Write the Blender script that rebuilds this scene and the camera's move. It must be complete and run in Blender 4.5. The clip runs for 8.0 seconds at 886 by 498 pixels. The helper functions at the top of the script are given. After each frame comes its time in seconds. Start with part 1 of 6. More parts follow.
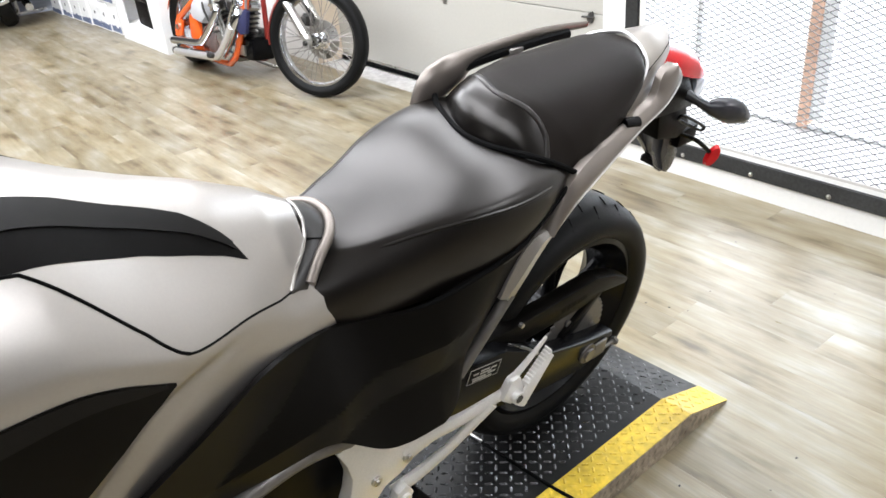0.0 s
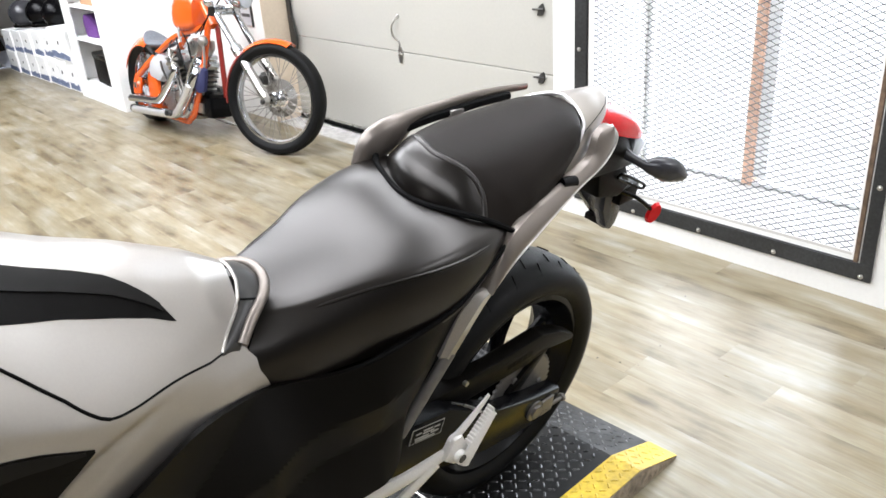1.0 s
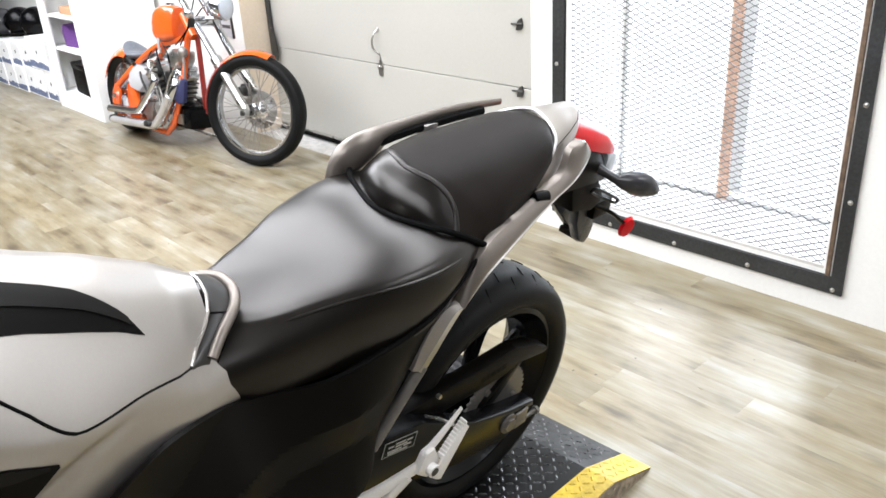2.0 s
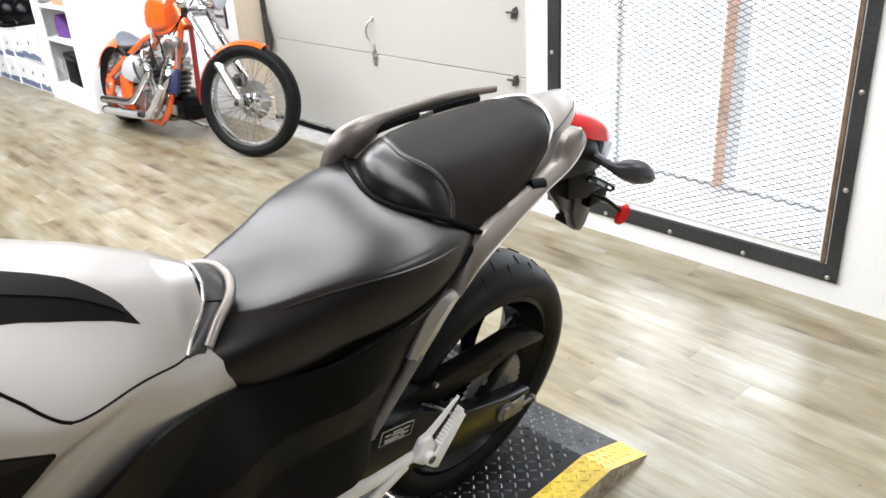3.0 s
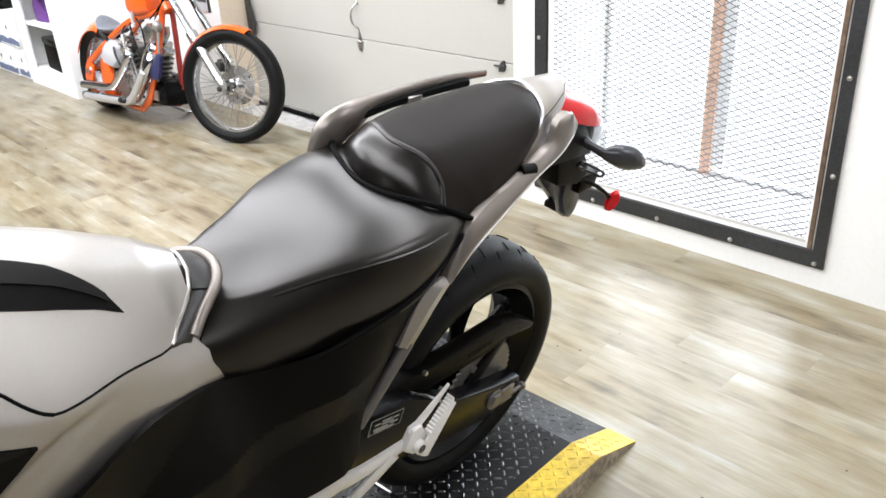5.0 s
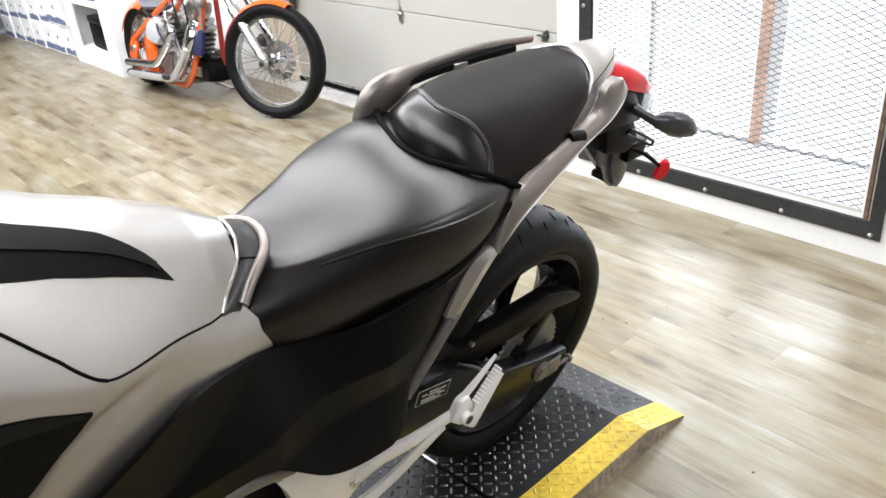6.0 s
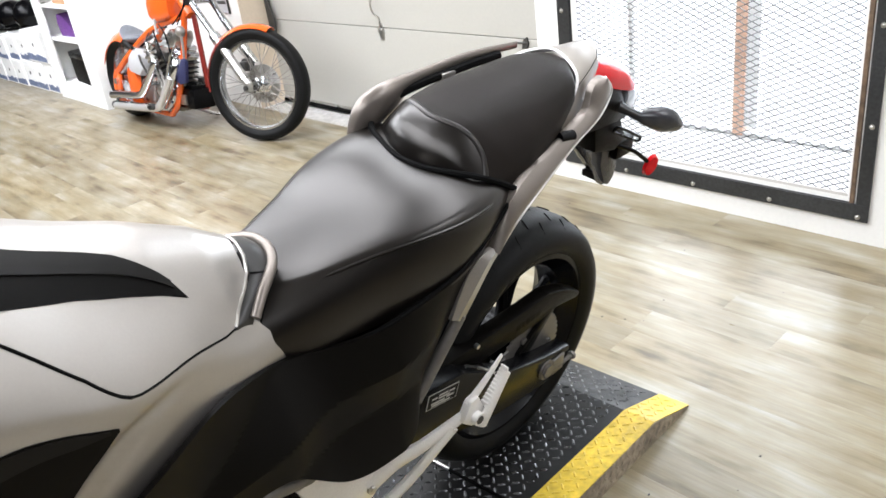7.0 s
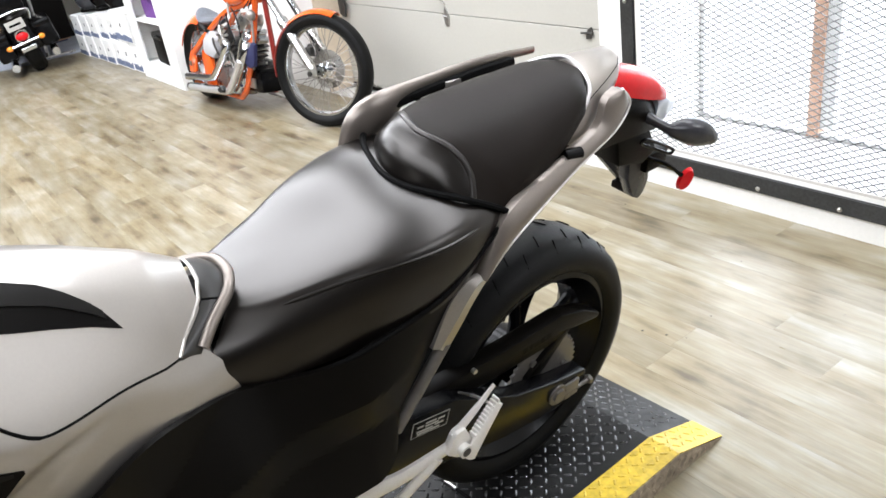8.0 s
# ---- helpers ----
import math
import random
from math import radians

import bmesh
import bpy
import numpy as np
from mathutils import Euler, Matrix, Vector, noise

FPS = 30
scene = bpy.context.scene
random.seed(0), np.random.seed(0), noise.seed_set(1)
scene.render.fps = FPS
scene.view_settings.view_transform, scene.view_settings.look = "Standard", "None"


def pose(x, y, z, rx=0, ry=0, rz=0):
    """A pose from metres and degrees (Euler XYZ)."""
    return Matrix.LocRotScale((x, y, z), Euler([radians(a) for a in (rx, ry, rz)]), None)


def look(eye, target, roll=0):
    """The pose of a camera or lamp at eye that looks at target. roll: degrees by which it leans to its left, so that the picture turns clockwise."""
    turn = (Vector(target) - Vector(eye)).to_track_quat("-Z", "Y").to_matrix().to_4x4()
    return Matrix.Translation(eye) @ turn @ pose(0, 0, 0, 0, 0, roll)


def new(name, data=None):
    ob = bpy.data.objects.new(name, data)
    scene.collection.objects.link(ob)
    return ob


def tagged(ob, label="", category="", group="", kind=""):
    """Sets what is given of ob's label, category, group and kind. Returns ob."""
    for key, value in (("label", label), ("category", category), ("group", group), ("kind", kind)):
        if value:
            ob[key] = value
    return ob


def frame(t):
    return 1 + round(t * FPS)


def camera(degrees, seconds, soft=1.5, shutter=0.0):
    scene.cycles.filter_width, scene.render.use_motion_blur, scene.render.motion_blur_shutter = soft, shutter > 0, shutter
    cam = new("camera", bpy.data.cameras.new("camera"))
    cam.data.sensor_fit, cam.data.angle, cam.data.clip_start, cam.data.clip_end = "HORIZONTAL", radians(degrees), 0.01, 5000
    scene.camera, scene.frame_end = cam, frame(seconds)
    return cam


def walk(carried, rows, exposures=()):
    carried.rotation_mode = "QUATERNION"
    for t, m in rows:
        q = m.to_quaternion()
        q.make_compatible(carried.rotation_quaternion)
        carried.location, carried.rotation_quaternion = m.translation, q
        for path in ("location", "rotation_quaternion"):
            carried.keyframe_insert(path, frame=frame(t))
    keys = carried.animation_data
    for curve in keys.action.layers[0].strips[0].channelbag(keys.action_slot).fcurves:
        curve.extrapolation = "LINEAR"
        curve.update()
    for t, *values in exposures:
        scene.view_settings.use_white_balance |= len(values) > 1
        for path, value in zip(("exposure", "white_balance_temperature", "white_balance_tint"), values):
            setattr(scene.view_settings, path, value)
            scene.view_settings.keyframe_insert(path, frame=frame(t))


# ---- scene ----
cam = camera(58.3, 8.0, soft=1.6)
PATH = [
    (0, (0.2425, 0.2227, 1.4211), (-1.1008, 1.2207, 0.5213), -5.14),
    (0.5, (0.2687, 0.2506, 1.4301), (-1.0678, 1.3430, 0.6360), -5.01),
    (1, (0.2726, 0.2560, 1.4257), (-1.0564, 1.3613, 0.6370), -4.13),
    (1.5, (0.2783, 0.2657, 1.4216), (-1.0319, 1.3921, 0.6313), -4.41),
    (2, (0.2897, 0.2647, 1.4325), (-1.0185, 1.4097, 0.6660), -3.38),
    (2.2, (0.2937, 0.2641, 1.4308), (-0.9947, 1.4198, 0.6470), -3.37),
    (3.5, (0.2843, 0.2671, 1.4232), (-1.0138, 1.4073, 0.6328), -3.63),
    (4, (0.2849, 0.2751, 1.4177), (-0.9996, 1.4207, 0.6129), -4.01),
    (5.3, (0.2599, 0.2644, 1.4156), (-0.9988, 1.4296, 0.5983), -2.99),
    (5.5, (0.2566, 0.2611, 1.4065), (-1.0288, 1.3856, 0.5740), -3.27),
    (6, (0.2481, 0.2682, 1.3988), (-1.0607, 1.3424, 0.5367), -4.80),
    (6.5, (0.2541, 0.2662, 1.3968), (-1.0348, 1.3662, 0.5372), -4.90),
    (7, (0.2620, 0.2336, 1.4008), (-1.0417, 1.3344, 0.5649), -8.12),
    (7.5, (0.2686, 0.2106, 1.3891), (-1.0593, 1.2387, 0.5004), -9.19),
    (8, (0.2910, 0.4344, 1.4061), (-1.1329, 1.3602, 0.5546), -9.04),
]
walk(cam, [(t, look(eye, target, roll)) for t, eye, target, roll in PATH])

# ---- light ----
world = bpy.data.worlds.new("overcast_sky")
scene.world = world
world.use_nodes = True
wn = world.node_tree
sky = wn.nodes.new("ShaderNodeTexSky")
sky.sky_type, sky.sun_disc = "NISHITA", False
sky.sun_elevation, sky.sun_rotation = radians(50), radians(20)
wn.nodes["Background"].inputs["Strength"].default_value = 0.15
wn.links.new(sky.outputs[0], wn.nodes["Background"].inputs["Color"])
sun = new("sun", bpy.data.lights.new("sun", "SUN"))
sun.data.energy, sun.data.angle, sun.data.color = 0.5, radians(15), (1, 0.97, 0.94)
sun.matrix_world = look((0, 8, 9), (0, 3, 0))
scene.view_settings.exposure = -0.27


def area(name, x, y, z, sx, sy, power, colour, target):
    """An area lamp shining towards target."""
    lamp = new(name, bpy.data.lights.new(name, "AREA"))
    lamp.data.shape, lamp.data.size, lamp.data.size_y = "RECTANGLE", sx, sy
    lamp.data.energy, lamp.data.color = power, colour
    lamp.matrix_world = look(Vector((x, y, z)), Vector(target))
    return lamp


# daylight that enters by the window
area("window_daylight", -1.3, 3.26, 1.15, 1.1, 1.9, 13, (0.80, 0.92, 1.12), (-1.3, 0, 0.95))
# ceiling tubes
# (x, y, size along x, size along y, power)
TUBES = [(-2.7, 1.15, 3.2, 0.62, 120), (-2.6, -0.1, 3.6, 0.75, 95), (-1.7, 2.3, 4.2, 0.6, 110), (2.3, 2.45, 1.95, 0.75, 70), (-6.3, 0.6, 3.2, 1.7, 330), (-4.9, -1.3, 3.0, 1.1, 150), (0.5, -0.9, 5.2, 1.3, 190)]
for lx, ly, sx, sy, power in TUBES:
    area("ceiling_tube_light", lx, ly, 2.93, sx, sy, power, (0.955, 0.985, 1.055), (lx, ly + 0.001, 0))


# ---- materials ----
def mat(name, colour, rough=0.5, metal=0.0, spec=0.5, coat=0.0, grain=0.0, grain_scale=60.0, blotch=0.0, blotch_scale=4.0,
        bump=0.0, bump_scale=200.0, rough_var=0.0, emit=0.0, per_object=0.0, stretch=(1, 1, 1)):
    """A Principled material with noise at two scales in colour, roughness and relief."""
    m = bpy.data.materials.new(name)
    m.use_nodes = True
    nt = m.node_tree
    b = nt.nodes["Principled BSDF"]
    b.inputs["Roughness"].default_value = rough
    b.inputs["Metallic"].default_value = metal
    b.inputs["Specular IOR Level"].default_value = spec
    b.inputs["Coat Weight"].default_value = coat
    b.inputs["Coat Roughness"].default_value = 0.08
    b.inputs["Base Color"].default_value = (*colour, 1)
    if emit:
        b.inputs["Emission Color"].default_value = (*colour, 1)
        b.inputs["Emission Strength"].default_value = emit
    tc = nt.nodes.new("ShaderNodeTexCoord")
    mp = nt.nodes.new("ShaderNodeMapping")
    mp.inputs["Scale"].default_value = stretch
    nt.links.new(tc.outputs["Object"], mp.inputs["Vector"])

    def noise_node(scale, detail=4):
        n = nt.nodes.new("ShaderNodeTexNoise")
        n.inputs["Scale"].default_value, n.inputs["Detail"].default_value = scale, detail
        nt.links.new(mp.outputs["Vector"], n.inputs["Vector"])
        return n.outputs["Fac"]

    def mul(colour_socket, fac, amount):
        r = nt.nodes.new("ShaderNodeMapRange")
        r.inputs["From Min"].default_value, r.inputs["From Max"].default_value = 0.3, 0.7
        r.inputs["To Min"].default_value, r.inputs["To Max"].default_value = 1 - amount, 1 + amount
        nt.links.new(fac, r.inputs["Value"])
        x = nt.nodes.new("ShaderNodeVectorMath")
        x.operation = "SCALE"
        nt.links.new(colour_socket, x.inputs[0])
        nt.links.new(r.outputs["Result"], x.inputs["Scale"])
        return x.outputs["Vector"]

    rgb = nt.nodes.new("ShaderNodeRGB")
    rgb.outputs[0].default_value = (*colour, 1)
    out = rgb.outputs[0]
    if grain:
        out = mul(out, noise_node(grain_scale, 6), grain)
    if blotch:
        out = mul(out, noise_node(blotch_scale, 3), blotch)
    if per_object:
        oi = nt.nodes.new("ShaderNodeObjectInfo")
        r = nt.nodes.new("ShaderNodeMapRange")
        r.inputs["To Min"].default_value, r.inputs["To Max"].default_value = 1 - per_object, 1 + per_object
        nt.links.new(oi.outputs["Random"], r.inputs["Value"])
        x = nt.nodes.new("ShaderNodeVectorMath")
        x.operation = "SCALE"
        nt.links.new(out, x.inputs[0])
        nt.links.new(r.outputs["Result"], x.inputs["Scale"])
        out = x.outputs["Vector"]
    nt.links.new(out, b.inputs["Base Color"])
    if rough_var:
        r = nt.nodes.new("ShaderNodeMapRange")
        r.inputs["From Min"].default_value, r.inputs["From Max"].default_value = 0.3, 0.7
        r.inputs["To Min"].default_value, r.inputs["To Max"].default_value = max(0.02, rough - rough_var), rough + rough_var
        nt.links.new(noise_node(blotch_scale * 2.3, 5), r.inputs["Value"])
        nt.links.new(r.outputs["Result"], b.inputs["Roughness"])
    if bump:
        bp = nt.nodes.new("ShaderNodeBump")
        bp.inputs["Strength"].default_value, bp.inputs["Distance"].default_value = bump, 0.002
        nt.links.new(noise_node(bump_scale, 3), bp.inputs["Height"])
        nt.links.new(bp.outputs["Normal"], b.inputs["Normal"])
    return m


SILVER_BRIGHT = mat("bright_silver_edge", (0.66, 0.65, 0.64), 0.28, 0.7, coat=0.4, grain=0.03)
SILVER_CAST = mat("cast_silver", (0.74, 0.72, 0.69), 0.36, 0.3, grain=0.05, grain_scale=300, blotch=0.05, rough_var=0.06, bump=0.08)
SILVER_DARK = mat("dull_grey_metal", (0.15, 0.14, 0.13), 0.4, 0.5, grain=0.1, blotch=0.08, rough_var=0.08)
BLACK_SATIN = mat("satin_dark_plastic", (0.035, 0.035, 0.040), 0.25, 0, spec=0.5, grain=0.1, blotch=0.1)
SILVER = mat("silver_paint", (0.41, 0.387, 0.363), 0.31, 0.85, coat=0.15, grain=0.015, grain_scale=250, blotch=0.02)
# silver darkened in colour, as if the rails reflected a dim brown room
DIM_SILVER = mat("dimmed_silver_paint", (0.19, 0.165, 0.145), 0.36, 0.65, coat=0.1, grain=0.03, grain_scale=300, blotch=0.03)
# same silver as the tank, its shading on the cowl put into the colour
SHADED_SILVER = mat("shaded_silver_paint", (0.31, 0.283, 0.256), 0.33, 0.8, coat=0.12, grain=0.015, grain_scale=250, blotch=0.02)
SILVER_DULL = mat("silver_cast", (0.27, 0.25, 0.232), 0.42, 0.6, grain=0.05, grain_scale=300, blotch=0.05, rough_var=0.06, bump=0.05)
GREY_PLATE = mat("grey_plastic", (0.035, 0.034, 0.033), 0.35, 0.3, grain=0.05, blotch=0.04)
GREY_DARK = mat("dark_grey_plastic", (0.006, 0.0052, 0.0046), 0.45, 0, spec=0.13, grain=0.1, blotch=0.1)
VINYL = mat("seat_vinyl", (0.0030, 0.0023, 0.0019), 0.30, 0, spec=0.48, grain=0.15, grain_scale=400, blotch=0.12, blotch_scale=6, bump=0.04, bump_scale=700)
VINYL.node_tree.nodes["Principled BSDF"].inputs["Specular Tint"].default_value = (1.0, 0.95, 0.91, 1)
VINYL_TOP = mat("grippy_seat_vinyl", (0.009, 0.0066, 0.0052), 0.46, 0, spec=0.10, grain=0.2, grain_scale=500, blotch=0.1, blotch_scale=6, bump=0.25, bump_scale=900)
BLACK_PLASTIC = mat("black_plastic", (0.0028, 0.0023, 0.0018), 0.36, 0, spec=0.07, grain=0.15, grain_scale=500, blotch=0.15, bump=0.15, bump_scale=1200)
COVER_PLASTIC = mat("satin_black_cover_plastic", (0.003, 0.0026, 0.0022), 0.36, 0, spec=0.08, grain=0.15, grain_scale=500, blotch=0.12, bump=0.1, bump_scale=1200)
BLACK_SOFT = mat("textured_black_plastic", (0.003, 0.0025, 0.0022), 0.55, 0, spec=0.06, grain=0.2, grain_scale=700, bump=0.2, bump_scale=1200)
BLACK_GLOSS = mat("black_gloss", (0.002, 0.002, 0.0025), 0.25, 0, spec=0.15, grain=0.1, blotch=0.1)
DARK_STEEL = mat("dark_steel", (0.06, 0.058, 0.055), 0.45, 0.6, grain=0.25, grain_scale=120, blotch=0.2, rough_var=0.12, bump=0.1)
BLACK_FRAME = mat("black_painted_steel", (0.030, 0.031, 0.032), 0.42, 0.2, grain=0.3, grain_scale=80, blotch=0.3, rough_var=0.1, bump=0.1)
RUST_STEEL = mat("rusty_brown_steel", (0.13, 0.085, 0.055), 0.6, 0.2, grain=0.3, grain_scale=60, blotch=0.3)
TYRE = mat("tyre_rubber", (0.005, 0.005, 0.005), 0.5, 0, spec=0.14, grain=0.25, grain_scale=300, blotch=0.15, bump=0.2, bump_scale=500)
CHROME = mat("chrome", (0.62, 0.64, 0.67), 0.13, 1.0, rough_var=0.05)
STEEL = mat("bare_steel", (0.55, 0.54, 0.52), 0.3, 1.0, grain=0.1, rough_var=0.08)
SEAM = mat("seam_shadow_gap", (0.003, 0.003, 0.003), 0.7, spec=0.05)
RED_LENS = mat("red_lens", (0.60, 0.010, 0.014), 0.22, spec=0.2, coat=0.08, grain=0.05)
CLEAR_LENS = mat("smoked_clear_lens", (0.5, 0.55, 0.62), 0.1, coat=0.8, grain=0.05)
ORANGE = mat("orange_paint", (0.66, 0.098, 0.012), 0.22, coat=0.9, grain=0.03, grain_scale=500, blotch=0.03)
DARK_RED = mat("red_brown_tone", (0.22, 0.018, 0.012), 0.35, coat=0.3, blotch=0.05)
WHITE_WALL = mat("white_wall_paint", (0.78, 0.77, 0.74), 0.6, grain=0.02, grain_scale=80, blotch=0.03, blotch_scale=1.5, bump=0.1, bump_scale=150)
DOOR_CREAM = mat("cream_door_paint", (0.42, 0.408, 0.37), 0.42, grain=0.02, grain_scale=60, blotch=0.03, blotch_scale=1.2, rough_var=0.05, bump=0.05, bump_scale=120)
# dark tone for unseen walls, so that black parts reflect less
DIM_WALL = mat("dim_reflection_wall", (0.14, 0.128, 0.116), 0.6, grain=0.03, grain_scale=80, blotch=0.06, blotch_scale=1.5, bump=0.1, bump_scale=150)
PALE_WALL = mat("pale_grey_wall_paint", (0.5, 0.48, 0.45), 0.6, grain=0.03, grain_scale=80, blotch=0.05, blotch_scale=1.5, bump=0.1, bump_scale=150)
BEIGE = mat("beige_jamb_paint", (0.62, 0.52, 0.40), 0.5, grain=0.04, blotch=0.05, blotch_scale=2)
WHITE_BOARD = mat("white_melamine", (0.8, 0.8, 0.79), 0.35, grain=0.01, blotch=0.02)
CARDBOARD = mat("white_cardboard", (0.76, 0.76, 0.75), 0.75, grain=0.03, blotch=0.06, blotch_scale=5, bump=0.1)
BLUE_PRINT = mat("faded_blue_print", (0.13, 0.16, 0.25), 0.75, grain=0.25, grain_scale=40, blotch=0.2, blotch_scale=20)
BLACK_CLOTH = mat("dark_navy_cloth", (0.02, 0.022, 0.04), 0.85, grain=0.3, grain_scale=200, blotch=0.2, bump=0.4, bump_scale=300)
PURPLE = mat("purple_cloth", (0.10, 0.03, 0.17), 0.7, grain=0.2, blotch=0.2)
YELLOW = mat("yellow_safety_paint", (0.60, 0.42, 0.035), 0.42, grain=0.2, grain_scale=60, blotch=0.22, blotch_scale=9, rough_var=0.1, bump=0.15)
PLATE = mat("black_tread_plate", (0.007, 0.007, 0.007), 0.42, 0.0, spec=0.25, grain=0.3, grain_scale=70, blotch=0.25, blotch_scale=6, rough_var=0.1, bump=0.1)
TREAD_TOP = mat("scuffed_tread_lozenge", (0.075, 0.075, 0.078), 0.30, 0.8, grain=0.3, grain_scale=90, blotch=0.4, blotch_scale=9, rough_var=0.1)
PLATE_WORN = mat("worn_tread_edge", (0.36, 0.30, 0.23), 0.45, 0.4, grain=0.4, grain_scale=50, blotch=0.3, blotch_scale=8)
ORANGE_POST = mat("weathered_orange_brick_post", (0.72, 0.46, 0.33), 0.8, grain=0.15, grain_scale=40, blotch=0.15)
WINDOW_WHITE = mat("white_window_frame", (0.8, 0.8, 0.8), 0.4, grain=0.02)
CONCRETE = mat("pale_concrete", (0.5, 0.49, 0.47), 0.8, grain=0.15, grain_scale=30, blotch=0.12, blotch_scale=2)
CEILING = mat("grey_ceiling_paint", (0.30, 0.285, 0.265), 0.7, grain=0.02, blotch=0.03)
GREY_PALE = mat("pale_grey_board", (0.42, 0.42, 0.43), 0.4, grain=0.04, blotch=0.1)
PAPER = mat("pale_label", (0.38, 0.37, 0.34), 0.5, grain=0.05)
# glows by itself to stand for bright daylight beyond the window
BACKDROP = mat("glowing_white_backdrop", (0.90, 0.95, 1.0), 1.0, spec=0.0, emit=10.0)
LEATHER_GREY = mat("grey_leather", (0.10, 0.11, 0.13), 0.45, grain=0.2, blotch=0.2)
BLUE_CLOTH = mat("dark_blue_cloth", (0.008, 0.010, 0.055), 0.7, grain=0.2)
MAT_GREY = mat("pale_blue_grey_mat", (0.42, 0.45, 0.52), 0.85, grain=0.1, grain_scale=200, blotch=0.08)
RUST_PAPER = mat("brown_paper", (0.42, 0.25, 0.14), 0.7, grain=0.1, blotch=0.1)
BLUE_DARK = mat("blue_grey_cloth", (0.035, 0.045, 0.10), 0.8, grain=0.2, blotch=0.2, bump=0.3, bump_scale=300)
AMBER = mat("amber_lens", (0.8, 0.25, 0.02), 0.2, coat=0.7)


def plank_material(name, joined):
    """Vinyl planks: warm to grey boards with long streaks and darker edges of the grain."""
    m = mat(name, (0.42, 0.34, 0.215), 0.27, spec=0.62)
    nt = m.node_tree
    b = nt.nodes["Principled BSDF"]
    tc = nt.nodes.new("ShaderNodeTexCoord")
    rand = nt.nodes.new("ShaderNodeNewGeometry").outputs["Random Per Island"] if joined else nt.nodes.new("ShaderNodeObjectInfo").outputs["Random"]
    off = nt.nodes.new("ShaderNodeVectorMath")
    off.operation = "SCALE"
    comb = nt.nodes.new("ShaderNodeCombineXYZ")
    for k in range(3):
        nt.links.new(rand, comb.inputs[k])
    nt.links.new(comb.outputs[0], off.inputs[0])
    off.inputs["Scale"].default_value = 37.0
    add = nt.nodes.new("ShaderNodeVectorMath")
    nt.links.new(tc.outputs["Object"], add.inputs[0])
    nt.links.new(off.outputs[0], add.inputs[1])

    def streak(sx, sy, detail, rough=0.6):
        mp = nt.nodes.new("ShaderNodeMapping")
        mp.inputs["Scale"].default_value = (sx, sy, 1)
        n = nt.nodes.new("ShaderNodeTexNoise")
        n.inputs["Scale"].default_value, n.inputs["Detail"].default_value, n.inputs["Roughness"].default_value = 1, detail, rough
        nt.links.new(add.outputs[0], mp.inputs["Vector"])
        nt.links.new(mp.outputs[0], n.inputs["Vector"])
        return n.outputs["Fac"]

    ramp = nt.nodes.new("ShaderNodeValToRGB")
    e = ramp.color_ramp.elements
    e[0].position, e[0].color = 0.30, (0.082, 0.060, 0.032, 1)
    e[1].position, e[1].color = 0.72, (0.300, 0.280, 0.235, 1)
    mid = e.new(0.42)
    mid.color = (0.180, 0.144, 0.084, 1)
    mid = e.new(0.55)
    mid.color = (0.224, 0.193, 0.130, 1)
    blend = nt.nodes.new("ShaderNodeMix")
    blend.inputs["Factor"].default_value = 0.5
    nt.links.new(streak(1.5, 15, 6, 0.6), blend.inputs["A"])
    nt.links.new(streak(4.0, 9, 4, 0.5), blend.inputs["B"])
    spread = nt.nodes.new("ShaderNodeMapRange")
    spread.inputs["From Min"].default_value, spread.inputs["From Max"].default_value = 0.35, 0.65
    spread.inputs["To Min"].default_value, spread.inputs["To Max"].default_value = 0.30, 0.72
    nt.links.new(blend.outputs["Result"], spread.inputs["Value"])
    nt.links.new(spread.outputs["Result"], ramp.inputs["Fac"])
    fine = nt.nodes.new("ShaderNodeMapRange")
    fine.inputs["From Min"].default_value, fine.inputs["From Max"].default_value = 0.3, 0.7
    fine.inputs["To Min"].default_value, fine.inputs["To Max"].default_value = 0.88, 1.1
    nt.links.new(streak(6, 160, 4), fine.inputs["Value"])
    tone = nt.nodes.new("ShaderNodeMapRange")
    tone.inputs["To Min"].default_value, tone.inputs["To Max"].default_value = 0.84, 1.10
    nt.links.new(rand, tone.inputs["Value"])
    prod = nt.nodes.new("ShaderNodeMath")
    prod.operation = "MULTIPLY"
    nt.links.new(fine.outputs[0], prod.inputs[0])
    nt.links.new(tone.outputs[0], prod.inputs[1])
    knot = nt.nodes.new("ShaderNodeMapRange")
    knot.inputs["From Min"].default_value, knot.inputs["From Max"].default_value = 0.60, 0.72
    knot.inputs["To Min"].default_value, knot.inputs["To Max"].default_value = 1.0, 0.74
    nt.links.new(streak(3.2, 9, 3, 0.55), knot.inputs["Value"])
    prod2 = nt.nodes.new("ShaderNodeMath")
    prod2.operation = "MULTIPLY"
    nt.links.new(prod.outputs[0], prod2.inputs[0])
    nt.links.new(knot.outputs[0], prod2.inputs[1])
    x = nt.nodes.new("ShaderNodeVectorMath")
    x.operation = "SCALE"
    nt.links.new(ramp.outputs[0], x.inputs[0])
    nt.links.new(prod2.outputs[0], x.inputs["Scale"])
    nt.links.new(x.outputs[0], b.inputs["Base Color"])
    rr = nt.nodes.new("ShaderNodeMapRange")
    rr.inputs["To Min"].default_value, rr.inputs["To Max"].default_value = 0.24, 0.37
    nt.links.new(streak(5, 18, 5), rr.inputs["Value"])
    nt.links.new(rr.outputs[0], b.inputs["Roughness"])
    bp = nt.nodes.new("ShaderNodeBump")
